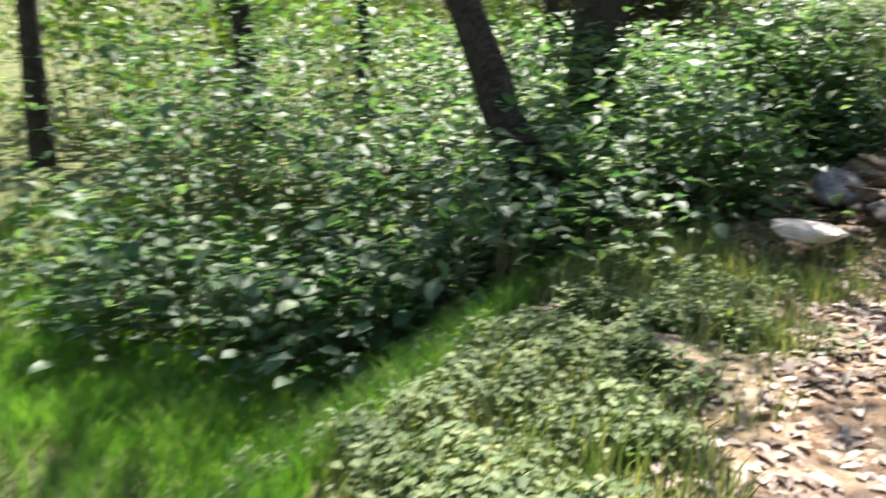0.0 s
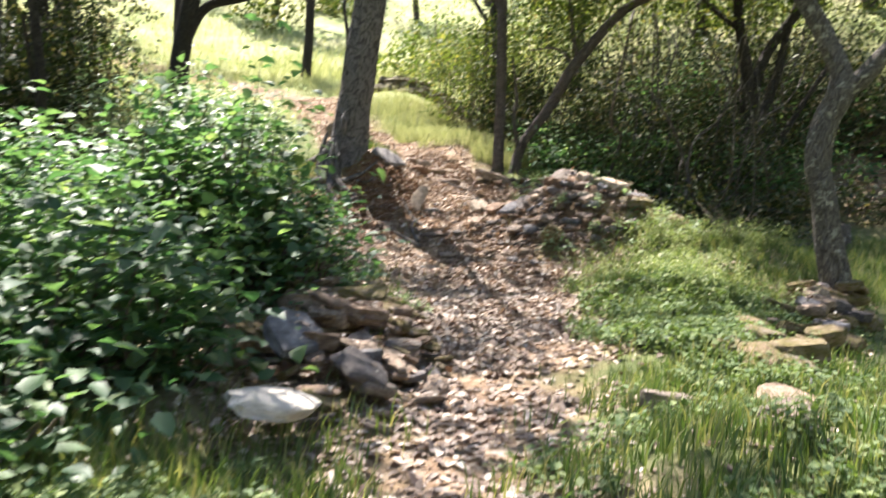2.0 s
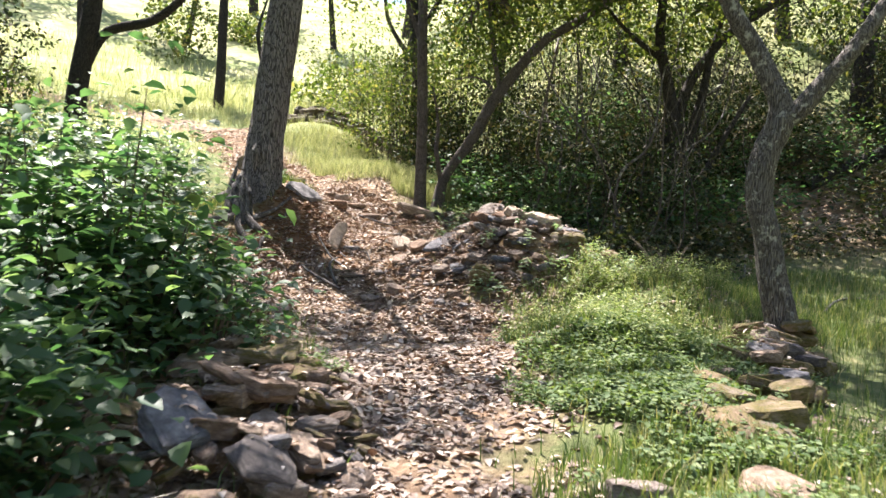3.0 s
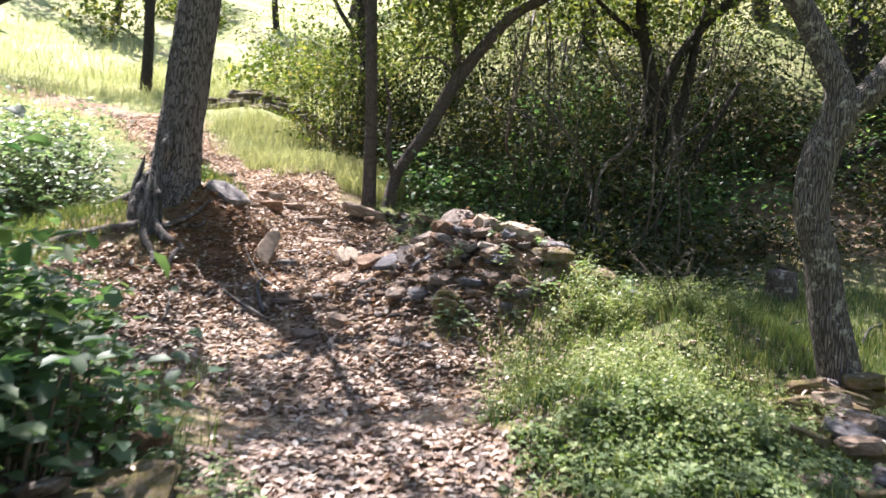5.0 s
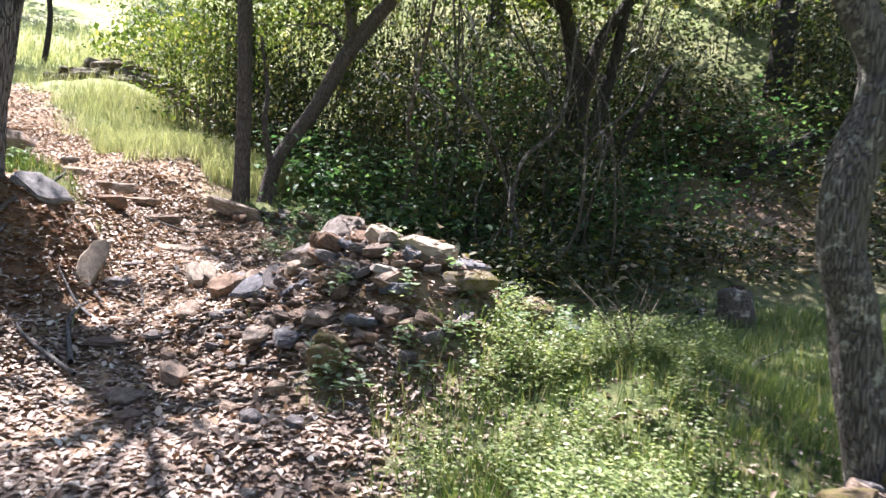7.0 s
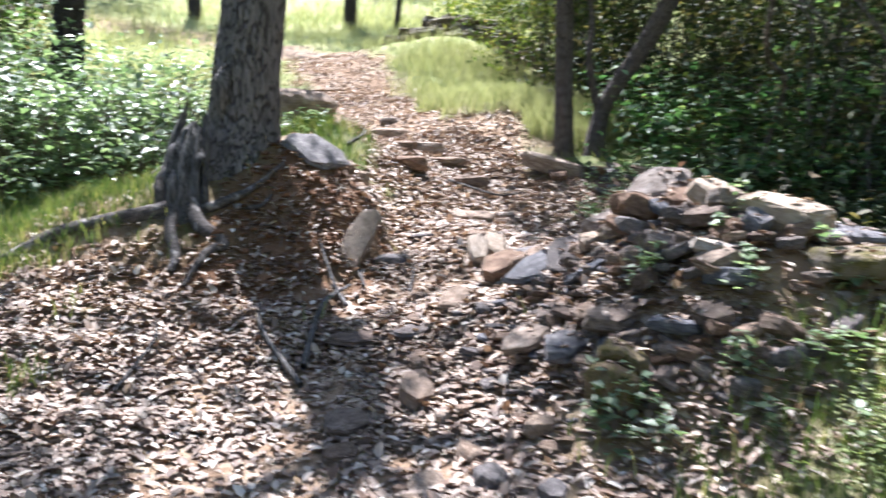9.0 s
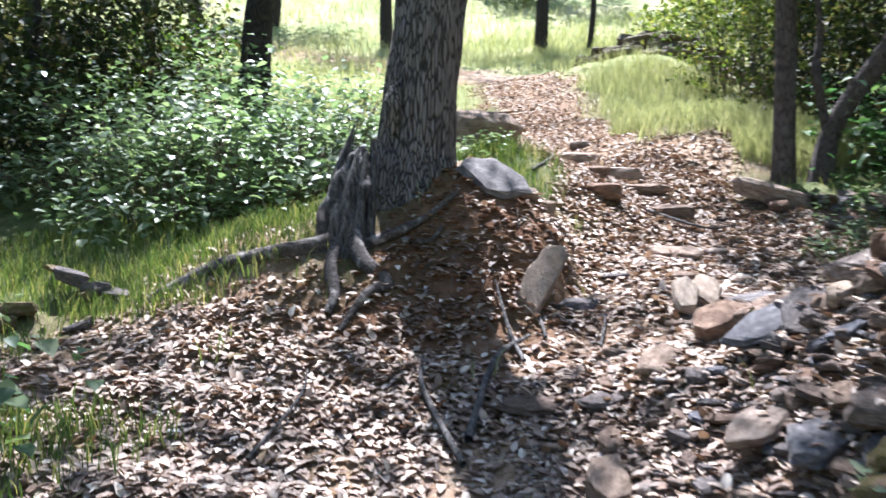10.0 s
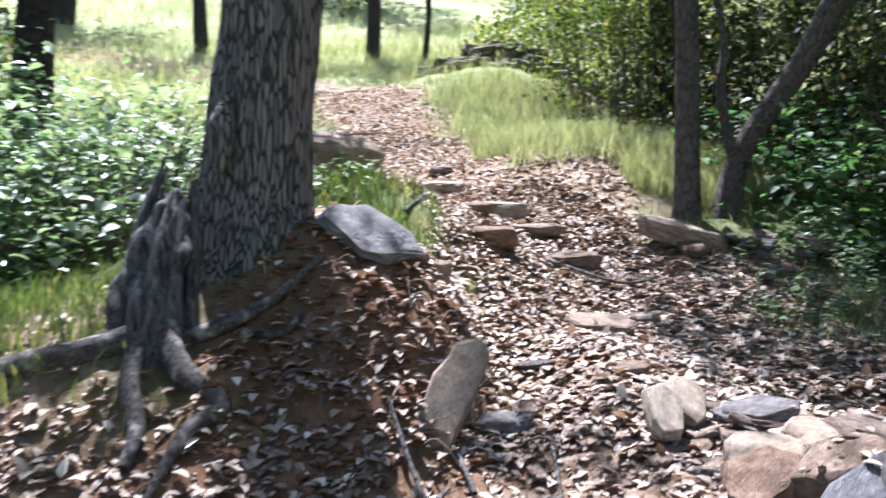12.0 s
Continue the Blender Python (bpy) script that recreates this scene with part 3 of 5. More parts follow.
# large heap on the other side of the trail
pile_b = heap("rock_pile", 9.25, 9.5, "heap of broken brown slabs and dark grey rubble above the trail", 260, [M_STONE, M_BROWN, M_SLATE, M_RUBBLE, M_RUBBLE],
              lambda b: 0.15 * (1 - b), (1.2, 0.85, 0.9), (0.09, 0.3), 11, tilt=30, thin=(0.2, 0.42))
heap("rock_pile", 9.6, 11.0, "flat grey and brown slabs at the heap's end", 90, [M_STONE, M_SLATE, M_RUBBLE, M_TAN], lambda b: 0.05 * (1 - b), (0.75, 0.5, 0.6), (0.08, 0.34), 29, tilt=15, thin=(0.14, 0.26))
heap("rock_pile", 8.55, 9.85, "flat rubble spilling from the heap onto the trail", 150, [M_STONE, M_SLATE, M_RUBBLE], lambda b: 0.04 * (1 - b), (0.95, 0.6, 1.1), (0.05, 0.24), 19, tilt=16, thin=(0.14, 0.3))
# shape, material, x, y, lift, length, width, thickness, turn
PILE_STONES = (
    (0, M_STONE, 9.5, 10.32, .16, .56, .3, .16, (6, -14, -20)), (1, M_BROWN, 9.78, 10.05, .10, .4, .3, .17, (0, 8, -50)),
    (3, M_STONE, 9.42, 9.98, .16, .56, .26, .14, (34, -22, -10)), (8, M_BROWN, 9.2, 9.92, .10, .36, .3, .26, (0, 10, 20)),
    (4, M_TAN, 9.28, 9.42, .10, .34, .22, .13, (26, 24, -62)), (5, M_TAN, 9.36, 9.06, .10, .5, .28, .14, (14, 9, -58)),
    (6, M_SLATE, 9.72, 8.92, .08, .4, .3, .17, (4, 4, -50)), (7, M_TAN, 9.66, 9.36, .10, .32, .2, .07, (8, -8, -40)),
    (9, M_STONE, 8.98, 10.45, .08, .36, .24, .12, (0, -20, -10)), (10, M_BROWN, 8.8, 10.62, .07, .38, .28, .17, (10, -24, -8)),
    (11, M_TAN, 9.02, 10.08, .07, .22, .16, .08, (8, -14, 0)), (0, M_SLATE, 8.8, 10.28, .09, .5, .24, .07, (14, -26, 6)),
    (3, M_SLATE, 8.96, 10.2, .08, .44, .26, .06, (20, -34, 14)), (4, M_PALE, 8.95, 9.1, .06, .3, .2, .07, (4, 8, -50)),
    (8, M_MOSSY, 9.4, 8.72, .04, .46, .36, .24, (0, 0, -50)), (2, M_MOSSY, 9.85, 8.45, .06, .42, .34, .24, (0, 0, -20)),
    (5, M_SLATE, 8.64, 9.05, .04, .3, .2, .06, (4, 4, -30)), (6, M_RUBBLE, 8.5, 9.32, .05, .34, .22, .09, (10, -10, 10)),
    (7, M_STONE, 8.47, 10.62, .04, .34, .2, .07, (10, -16, 22)), (9, M_SLATE, 8.33, 9.45, .05, .32, .2, .08, (6, -12, 30)),
    (1, M_STONE, 8.36, 9.74, .06, .66, .17, .06, (8, -9, 24)), (8, M_MOSSY, 8.24, 9.03, .08, .27, .25, .3, (0, 8, 30)),
    (2, M_MOSSY, 8.38, 9.12, .06, .3, .22, .24, (0, 0, 70)), (10, M_SLATE, 10.1, 8.3, .06, .62, .24, .1, (4, 12, -50)),
    (0, M_TAN, 9.12, 11.34, .08, .18, .34, .12, (40, 6, -30)), (4, M_TAN, 9.3, 11.4, .06, .2, .3, .1, (36, 10, -24)), (3, M_TAN, 9.12, 10.87, .06, .4, .3, .12, (6, -10, 10)),
    (5, M_TAN, 9.5, 10.95, .07, .36, .26, .12, (8, -6, 20)), (6, M_SLATE, 9.6, 11.25, .05, .4, .24, .09, (4, -8, -10)), (7, M_RUBBLE, 9.85, 10.95, .06, .44, .28, .13, (6, 10, -30)))
for k, m, x, y, lift, ln, wd, th, turn in PILE_STONES:
    stone("stone", k, m, (x, y, ground_z(x, y) + lift), (ln, wd, th), turn, pile_b)
# loose stones along the trail beside the heap
for k, m, x, y, ln, wd, th, tz in ((1, M_TAN, 7.87, 10.02, .48, .19, .11, 62), (3, M_RUBBLE, 7.48, 10.02, .36, .24, .07, 30), (4, M_STONE, 7.33, 9.76, .2, .18, .06, 10), (5, M_SLATE, 8.73, 11.86, .28, .2, .1, -30),
                                   (6, M_RUBBLE, 7.98, 10.77, .5, .26, .05, -20), (0, M_RUBBLE, 8.2, 10.6, .34, .2, .05, 10), (8, M_SLATE, 7.59, 9.0, .15, .14, .14, 0), (2, M_STONE, 7.44, 9.23, .2, .14, .09, 20), (7, M_STONE, 7.7, 9.3, .2, .12, .07, 70),
                                   (9, M_TAN, 8.0, 9.2, .18, .12, .08, 10), (10, M_SLATE, 7.72, 8.78, .2, .13, .08, 40), (11, M_STONE, 8.05, 10.3, .3, .16, .07, 40), (0, M_STONE, 8.9, 11.95, .2, .16, .06, 50), (3, M_SLATE, 9.3, 12.4, .26, .12, .05, -32), (4, M_TAN, 5.75, 9.25, .24, .14, .08, -50)):
    stone("loose_stone", k, m, (x, y, ground_z(x, y) + th * 0.22), (ln, wd, th), (5, -6, tz), None, "loose flat stone on the leaf-strewn trail")

# low stone row at the foot of the forked tree
row = thing("stone_row", 6.6, 4.95, ground_z(6.6, 4.95), "tumbled low row of mossy stones in the grass", "stone row")
_r = random.Random(8)
for k in range(70):
    u = 1 - 0.9 * _r.random() ** 1.8
    x, y = 4.3 + u * 4.5 + _r.uniform(-.28, .28), 4.1 + u * 1.75 + _r.uniform(-.28, .28)
    ln = _r.uniform(0.2, 0.48)
    stone("stone", _r.randrange(12), _r.choice([M_STONE, M_MOSSY, M_MOSSY, M_SLATE]), (x, y, ground_z(x, y) + _r.uniform(0.0, 0.06 + 0.26 * u)), (ln, ln * 0.65, ln * 0.3),
          (_r.uniform(-16, 16), _r.uniform(-16, 16), _r.uniform(0, 360)), row)
for k, (x, y, ln, wd, th) in enumerate(((3.45, 3.45, .42, .24, .14), (4.2, 3.85, .5, .34, .22), (2.0, 3.0, .4, .2, .08), (1.0, 3.45, .5, .26, .1), (1.35, 4.1, .3, .2, .1), (3.9, 4.3, .3, .2, .1), (2.9, 2.6, .36, .26, .1))):
    stone("loose_stone", (k + 4) % 12, M_STONE, (x, y, ground_z(x, y) + 0.03), (ln, wd, th), (4, -5, 30 * k), None, "weathered stone half sunk in the grass beside the trail")

pebble_rng = random.Random(5)
for k in range(40):
    u = pebble_rng.random()
    x, y = 6.4 + u * 3.0 + pebble_rng.uniform(-.6, .6), 7.8 + u * 4.0 + pebble_rng.uniform(-.6, .6)
    ln = pebble_rng.uniform(.06, .15)
    stone("loose_stone", pebble_rng.randrange(12), M_STONE, (x, y, ground_z(x, y) + .01), (ln, ln * .7, ln * .4), (pebble_rng.uniform(-10, 10), pebble_rng.uniform(-10, 10), pebble_rng.uniform(0, 360)), None, "small brown stone lying among the trail's dry leaves")

# natural steps in the trail
for k, m, x, y, ln, wd, th, tz in ((0, M_STONE, 10.6, 13.69, .54, .34, .13, -30), (1, M_STONE, 10.68, 14.75, .54, .36, .15, -34), (3, M_BROWN, 10.02, 13.86, .5, .28, .14, -62), (4, M_STONE, 10.68, 14.25, .5, .26, .09, -38), (5, M_STONE, 10.92, 15.92, .56, .36, .15, -26),
                                   (6, M_TAN, 9.97, 12.65, .5, .36, .1, -48), (7, M_STONE, 10.35, 12.7, .22, .14, .06, -20), (9, M_BROWN, 10.3, 14.5, .36, .2, .1, -50), (10, M_STONE, 9.45, 11.9, .3, .16, .06, 0), (11, M_STONE, 11.3, 16.6, .4, .24, .1, -20)):
    stone("step_stone", k, m, (x, y, ground_z(x, y) + th * 0.24), (ln, wd, th), (5, -2, tz), None, "flat worn stone step set in the sunlit trail")
stone("slab", 4, M_SLATE, (8.52, 12.76, ground_z(8.52, 12.76) + 0.06), (0.56, 0.44, 0.08), (24, 26, -46), None, "grey flat slab leaning at the oak's foot")
stone("slab", 12, M_TAN, (8.46, 11.9, ground_z(8.46, 11.9) + 0.13), (0.34, 0.5, 0.08), (58, 0, -32), None, "pale slab stuck upright in the red earth bank")
stone("loose_stone", 6, M_TAN, (8.98, 12.86, ground_z(8.98, 12.86) + 0.04), (0.17, 0.14, 0.13), (0, 0, 20), None, "small pale stone on top of the earth bank")
stone("loose_stone", 3, M_TAN, (8.8, 12.8, ground_z(8.8, 12.8) + 0.03), (0.2, 0.12, 0.07), (8, 0, 10), None, "small flat stone on top of the earth bank")
stone("boulder", 8, M_STONE, (9.35, 15.15, ground_z(9.35, 15.15) + 0.24), (0.9, 0.6, 0.56), (0, 4, -15), None, "rounded grey boulder at the trail's edge behind the oak", "boulder")
# stones by the leaning pair of trees
stone("slab", 3, M_STONE, (11.65, 13.65, ground_z(11.65, 13.65) + 0.08), (0.85, 0.27, 0.19), (8, 14, -40), None, "long brown slab propped beside the thin trunk")
heap("rock_pile", 12.1, 12.9, "dark splintered stones beside the thin trunk", 40, [M_RUBBLE, M_SLATE, M_BROWN], lambda b: 0.14 * (1 - b), (1.1, 0.5, -0.8), (0.14, 0.5), 21)
heap("rock_pile", 5.75, 13.3, "small pile of dark stones at the slope's edge", 9, [M_SLATE, M_MOSSY], lambda b: 0.3 * (1 - b), (0.42, 0.5), (0.2, 0.42), 22)
# far ledge
ledge = heap("rock_ledge", 15.9, 21.4, "dark layered mossy rock ledge above the grass", 230, [M_DARKROCK], lambda b: 0.42 * (1 - b * b), (1.9, 0.8, -0.6), (0.3, 0.85), 23, "rock ledge", tilt=12)
heap("rock_ledge", 16.6, 19.8, "dark flat rocks in the grass bank", 10, [M_DARKROCK, M_STONE], lambda b: 0.3 * (1 - b), (1.2, 0.5, -0.2), (0.5, 1.1), 24, "rock ledge")


# ---- trees ----
def branchlets(start, n, reach, r0, up=0.3, seed=0):
    """Thin crooked side branches from a point."""
    r = random.Random(seed)
    out = []
    for k in range(n):
        a = r.uniform(0, 2 * math.pi)
        d = Vector((math.cos(a), math.sin(a), up + r.uniform(-0.3, 0.5))).normalized()
        p = Vector(start)
        pts = [(*p, r0)]
        for j in range(4):
            d = (d + Vector((r.uniform(-.4, .4), r.uniform(-.4, .4), r.uniform(-.25, .3)))).normalized()
            p = p + d * reach / 4 * r.uniform(0.7, 1.2)
            pts.append((*p, r0 * (0.75 - 0.17 * j)))
        out.append(pts)
    return out


def tree(label, stems, bark, crown=None, leaf=None, leafsize=0.1, count=0, clumps=60, clump_r=0.35, sides=12, ridges=0, wave=0.08, twigs=0, category="tree", name="tree"):
    """stems: lists of (x, y, z, radius), the first one the trunk. crown: ellipsoids (centre, radii, share)."""
    x, y = stems[0][0][:2]
    z = ground_z(x, y)
    top = thing(name, x, y, z, label, category)
    o = np.array(top.location)
    for k, pts in enumerate(stems):
        limb("trunk" if k == 0 else "limb", pts, bark, top, sides if k == 0 else max(6, sides - 4), 6, wave, ridges if k == 0 else 0)
    ends = [p[-1] for p in stems]
    if crown:
        lines = []
        for c, rr, share in crown:
            m = in_blob(max(3, twigs), c, np.array(rr) * 0.75, 0.3)
            for q in m:
                e = min(ends, key=lambda w: (w[0] - q[0]) ** 2 + (w[1] - q[1]) ** 2 + (w[2] - q[2]) ** 2)
                mid = (np.array(e[:3]) + q) / 2 + rng.normal(size=3) * 0.2
                lines.append([(*e[:3], min(e[3], 0.05) * 0.8), (*mid, 0.025), (*q, 0.008)])
        tagged(part("branchwork", twigs_mesh("branchwork", lines, bark, o), top), kind="stuff")
        pts = np.concatenate([clumped(int(count * s), c, rr, max(4, int(clumps * s)), clump_r) for c, rr, s in crown])
        tagged(part("crown", leaves("crown", pts - o, leafsize, leaf, 0.6, 0.2, 0.2), top), kind="stuff")
    return top


def gz(x, y, r):
    return (x, y, ground_z(x, y) - 0.15, r)


# the big oak on the bank
oak = tree("large grey oak with deeply furrowed bark on the earth bank",
           [[(8.04, 13.17, 0.95, .46), (8.05, 13.19, 1.45, .40), (8.07, 13.2, 1.72, .335), (8.09, 13.22, 2.05, .285), (8.13, 13.24, 2.5, .262), (8.19, 13.26, 3.0, .25), (8.32, 13.32, 4.0, .24), (8.46, 13.38, 5.4, .22), (8.5, 13.45, 7.2, .17)],
            [(8.5, 13.44, 7.0, .11), (8.1, 13.9, 8.0, .07), (7.5, 14.4, 8.8, .04)], [(8.5, 13.45, 7.1, .11), (8.9, 13.5, 8.0, .07), (9.2, 13.7, 8.9, .04)], [(8.5, 13.45, 7.1, .12), (8.45, 14.0, 8.2, .08), (8.7, 14.7, 9.2, .04)]],
           # the third crown is an unseen addition that dapples the trail below
           M_OAK, [((8.0, 14.4, 8.9), (3.0, 2.9, 1.7), 0.6), ((6.0, 15.4, 8.4), (2.0, 1.8, 1.2), 0.2), ((6.5, 11.9, 8.3), (2.2, 1.7, 0.8), 0.2)], M_CANOPY, 0.13, 6900, 190, 0.24, 48, 19, 0.03, 14)
burl = limb("burl", [(7.86, 13.05, 2.12, .02), (7.86, 13.06, 2.24, .06), (7.87, 13.07, 2.36, .065), (7.9, 13.08, 2.5, .02)], M_OAK, oak, 9, 4, 0.2, 0, "dark knobbly burl")
for pts in ([(8.25, 13.05, 1.8, .1), (8.4, 12.9, 1.66, .06), (8.5, 12.8, 1.55, .02)], [(7.85, 13.3, 1.8, .12), (7.5, 13.5, 1.6, .07), (7.2, 13.7, 1.4, .03)]):
    limb("root", pts, M_ROOT, oak, 8, 4, 0.15)

# dead snag and roots beside it
snag = thing("dead_stump", 7.5, 12.75, ground_z(7.5, 12.75), "weathered dead stump with bare twisting roots", "stump")
limb("stump", [(7.45, 12.74, 0.8, .2), (7.46, 12.77, 1.2, .17), (7.49, 12.83, 1.5, .15), (7.54, 12.9, 1.75, .125), (7.6, 12.97, 1.92, .08), (7.64, 13.01, 2.02, .03), (7.66, 13.03, 2.04, .004)], M_SNAG, snag, 36, 8, 0.2, 9)
_r = random.Random(12)
for _k in range(22):
    _a, _h = _k * 0.29 + _r.uniform(-.15, .15), _r.uniform(1.6, 2.2)
    _cx, _cy = math.cos(_a), math.sin(_a)
    _w = _r.uniform(.018, .045)
    _u = (_h - 1.2) / 0.96
    limb("splinter", [(7.45 + _cx * .22, 12.74 + _cy * .22, 0.95, _w * 1.2), (7.46 + _cx * .175, 12.77 + _cy * .175, 1.25, _w), (7.46 + .11 * _u + _cx * .14, 12.77 + .15 * _u + _cy * .14, 1.25 + (_h - 1.25) * .6, _w * .8), (7.46 + .2 * _u + _cx * .08, 12.77 + .26 * _u + _cy * .08, _h, _w * .2)], M_SNAG, snag, 7, 5, 0.3)
def root(name, plan, r0, r1, parent, lift=0.02):
    """A root that follows the ground along a few points of the plan, the first at its own height."""
    n = len(plan)
    pts = [(x, y, (ground_z(x, y) + lift if z is None else z), r0 + (r1 - r0) * k / (n - 1)) for k, (x, y, z) in enumerate(plan)]
    return limb(name, pts, M_ROOT, parent, 9, 5, 0.22)


root("root", [(7.42, 12.75, 1.42), (7.15, 12.72, None), (6.9, 12.8, None), (6.6, 12.9, None), (6.25, 13.0, None)], .07, .03, snag, 0.02)
root("root", [(7.5, 12.68, 1.45), (7.52, 12.45, None), (7.62, 12.25, None), (7.45, 12.15, None), (7.25, 11.95, None)], .06, .015, snag)
root("root", [(7.4, 12.7, 1.4), (7.32, 12.5, None), (7.3, 12.3, None), (7.22, 12.15, None)], .055, .02, snag)
root("root", [(7.6, 12.7, 1.4), (7.75, 12.6, None), (7.95, 12.58, None), (8.2, 12.62, None)], .045, .018, snag, 0.04)
root("root", [(7.8, 12.55, None), (7.95, 12.45, None), (8.05, 12.48, None)], .025, .01, snag, 0.03)
root("root", [(7.35, 12.85, 1.62), (7.33, 12.8, 1.5), (7.32, 12.72, 1.3), (7.28, 12.68, 1.1)], .04, .07, snag)

tree("slim straight grey tree at the trail's edge", [[gz(12.12, 14.05, .15), (12.12, 14.06, 2.1, .115), (12.1, 14.12, 3.4, .1), (12.03, 14.23, 5.2, .09), (12.1, 14.4, 7.0, .06)], [(12.05, 14.2, 4.8, .05), (11.6, 14.6, 6.2, .025)]],
     # unseen crown, set off the trunk so its shadow covers the stones
     M_THIN, [((12.6, 15.6, 7.7), (1.5, 1.4, 1.2), 1.0)], M_CANOPY, 0.12, 2400, 50, 0.3, 12, 0, 0.06, 12)
tree("crooked leaning dark tree beside the slim one", [[gz(12.42, 13.9, .14), (12.52, 13.87, 2.4, .1), (12.81, 13.51, 3.19, .1), (13.10, 13.16, 4.1, .1), (13.55, 12.61, 5.04, .09), (13.96, 12.09, 5.49, .08), (14.5, 11.5, 6.1, .05)],
                                                     [(12.5, 13.9, 2.3, .05), (12.35, 13.95, 2.9, .045), (12.4, 14.0, 3.4, .03), (12.3, 14.1, 4.1, .015)], [(13.1, 13.16, 4.1, .05), (12.95, 13.3, 5.0, .04), (12.9, 13.5, 6.2, .02)], [(13.1, 13.1, 3.9, .03), (12.8, 13.4, 4.3, .02), (12.3, 13.7, 4.2, .008)]],
     M_THIN, [((14.0, 12.6, 6.6), (2.0, 1.8, 1.2), 0.7), ((13.2, 13.6, 5.6), (1.2, 1.0, 0.9), 0.3)], M_WILLOW, 0.095, 10000, 130, 0.3, 10, 0, 0.1, 22)
tree("bent grey tree with lichen patches and a forked trunk", [[gz(9.14, 5.85, .19), (9.10, 5.88, .55, .165), (9.01, 6.0, 1.12, .135), (8.95, 6.1, 1.65, .128), (8.9, 6.17, 2.03, .13), (8.94, 6.13, 2.42, .125), (9.0, 6.06, 2.7, .13), (8.98, 6.11, 2.95, .105), (8.84, 6.28, 3.34, .09), (8.67, 6.49, 3.77, .085), (8.4, 6.9, 4.8, .07), (8.3, 7.3, 6.0, .04)],
                                                              [(9.0, 6.06, 2.66, .11), (9.12, 5.9, 2.85, .09), (9.24, 5.75, 3.12, .08), (9.43, 5.53, 3.5, .075), (9.9, 5.2, 4.6, .05), (10.3, 5.2, 5.8, .03)]],
     # the third crown is added out of view to shade the hollow's grass
     M_LICHEN, [((8.2, 7.6, 6.8), (1.7, 1.7, 1.2), 0.35), ((10.4, 5.4, 6.4), (1.8, 1.8, 1.3), 0.3), ((11.4, 9.2, 7.0), (2.0, 1.8, 0.9), 0.35)], M_CANOPY, 0.12, 9000, 110, 0.35, 18, 0, 0.1, 14)
tree("twisting many-stemmed dark tree in the thicket", [[gz(15.72, 10.92, .24), (15.66, 11.0, 3.0, .16), (15.63, 11.07, 4.12, .13), (15.46, 11.3, 5.29, .1), (15.46, 11.32, 6.4, .07)],
                                                       [(15.66, 11.0, 3.3, .12), (15.79, 10.88, 4.4, .1), (16.1, 10.5, 5.29, .09), (16.58, 9.89, 6.0, .08), (17.3, 9.2, 6.6, .05)], [(15.75, 10.9, 2.9, .1), (15.95, 10.67, 4.16, .085), (16.0, 10.55, 5.0, .07), (16.2, 10.4, 6.2, .05)],
                                                       [(15.5, 11.3, 5.0, .05), (15.0, 11.9, 5.6, .04), (14.6, 12.5, 6.5, .02)], [(15.9, 10.7, 2.2, .08), (16.1, 10.4, 3.2, .06), (16.6, 10.0, 4.4, .04)]],
     # the third crown is extended out of view to shade the hollow
     M_DARK, [((15.6, 11.4, 6.6), (2.8, 2.4, 1.4), 0.4), ((17.4, 9.4, 7.0), (2.4, 2.2, 1.2), 0.12), ((13.6, 11.0, 7.4), (2.2, 1.8, 0.9), 0.2), ((19.5, 12.5, 9.5), (3.0, 2.5, 1.2), 0.2)], M_WILLOW, 0.11, 19000, 190, 0.32, 12, 0, 0.14, 26)
tree("dark-barked tree with one long side branch", [[gz(7.69, 18.8, .27), (7.7, 18.8, 3.0, .21), (7.78, 18.85, 4.0, .19), (7.95, 18.9, 5.2, .17), (8.0, 19.0, 6.6, .13)], [(7.8, 18.85, 3.9, .1), (8.16, 18.69, 4.7, .095), (8.77, 18.1, 5.0, .085), (9.2, 17.7, 5.6, .07), (9.6, 17.6, 6.6, .04)]],
     M_DARK, [((7.6, 19.4, 7.8), (2.4, 2.2, 1.4), 0.7), ((9.4, 18.0, 7.2), (1.3, 1.3, 0.9), 0.3)], M_CANOPY, 0.12, 2400, 40, 0.3, 14, 0, 0.06, 12)
tree("slim dark tree at the clearing's edge", [[gz(5.2, 18.6, .13), (5.18, 18.6, 2.6, .1), (5.1, 18.7, 4.0, .085), (4.9, 18.9, 6.0, .06)], [(5.1, 18.7, 3.9, .05), (4.6, 18.4, 4.8, .03)]],
     M_DARK, [((4.9, 19.2, 6.8), (1.9, 1.8, 1.2), 1.0)], M_CANOPY, 0.12, 3500, 50, 0.35, 10, 0, 0.06, 10)
tree("slim dark tree at the clearing's edge", [[gz(4.2, 15.3, .1), (4.15, 15.3, 2.4, .075), (4.0, 15.4, 3.6, .07), (3.8, 15.6, 5.6, .05)], [(4.1, 15.3, 2.2, .04), (3.8, 15.1, 3.3, .03)]],
     M_DARK, [((3.8, 15.8, 6.4), (1.7, 1.7, 1.2), 1.0)], M_CANOPY, 0.12, 3000, 50, 0.35, 10, 0, 0.06, 10)
tree("slim trunk on the sunlit slope", [[gz(16.3, 28.1, .19), (16.3, 28.1, 6.6, .16), (16.25, 28.1, 8.0, .15), (16.3, 28.2, 10.5, .1)]],
     M_DARK, [((16.3, 28.6, 11.8), (2.5, 2.2, 1.6), 1.0)], M_CANOPY, 0.14, 3500, 60, 0.4, 10, 0, 0.05, 10)
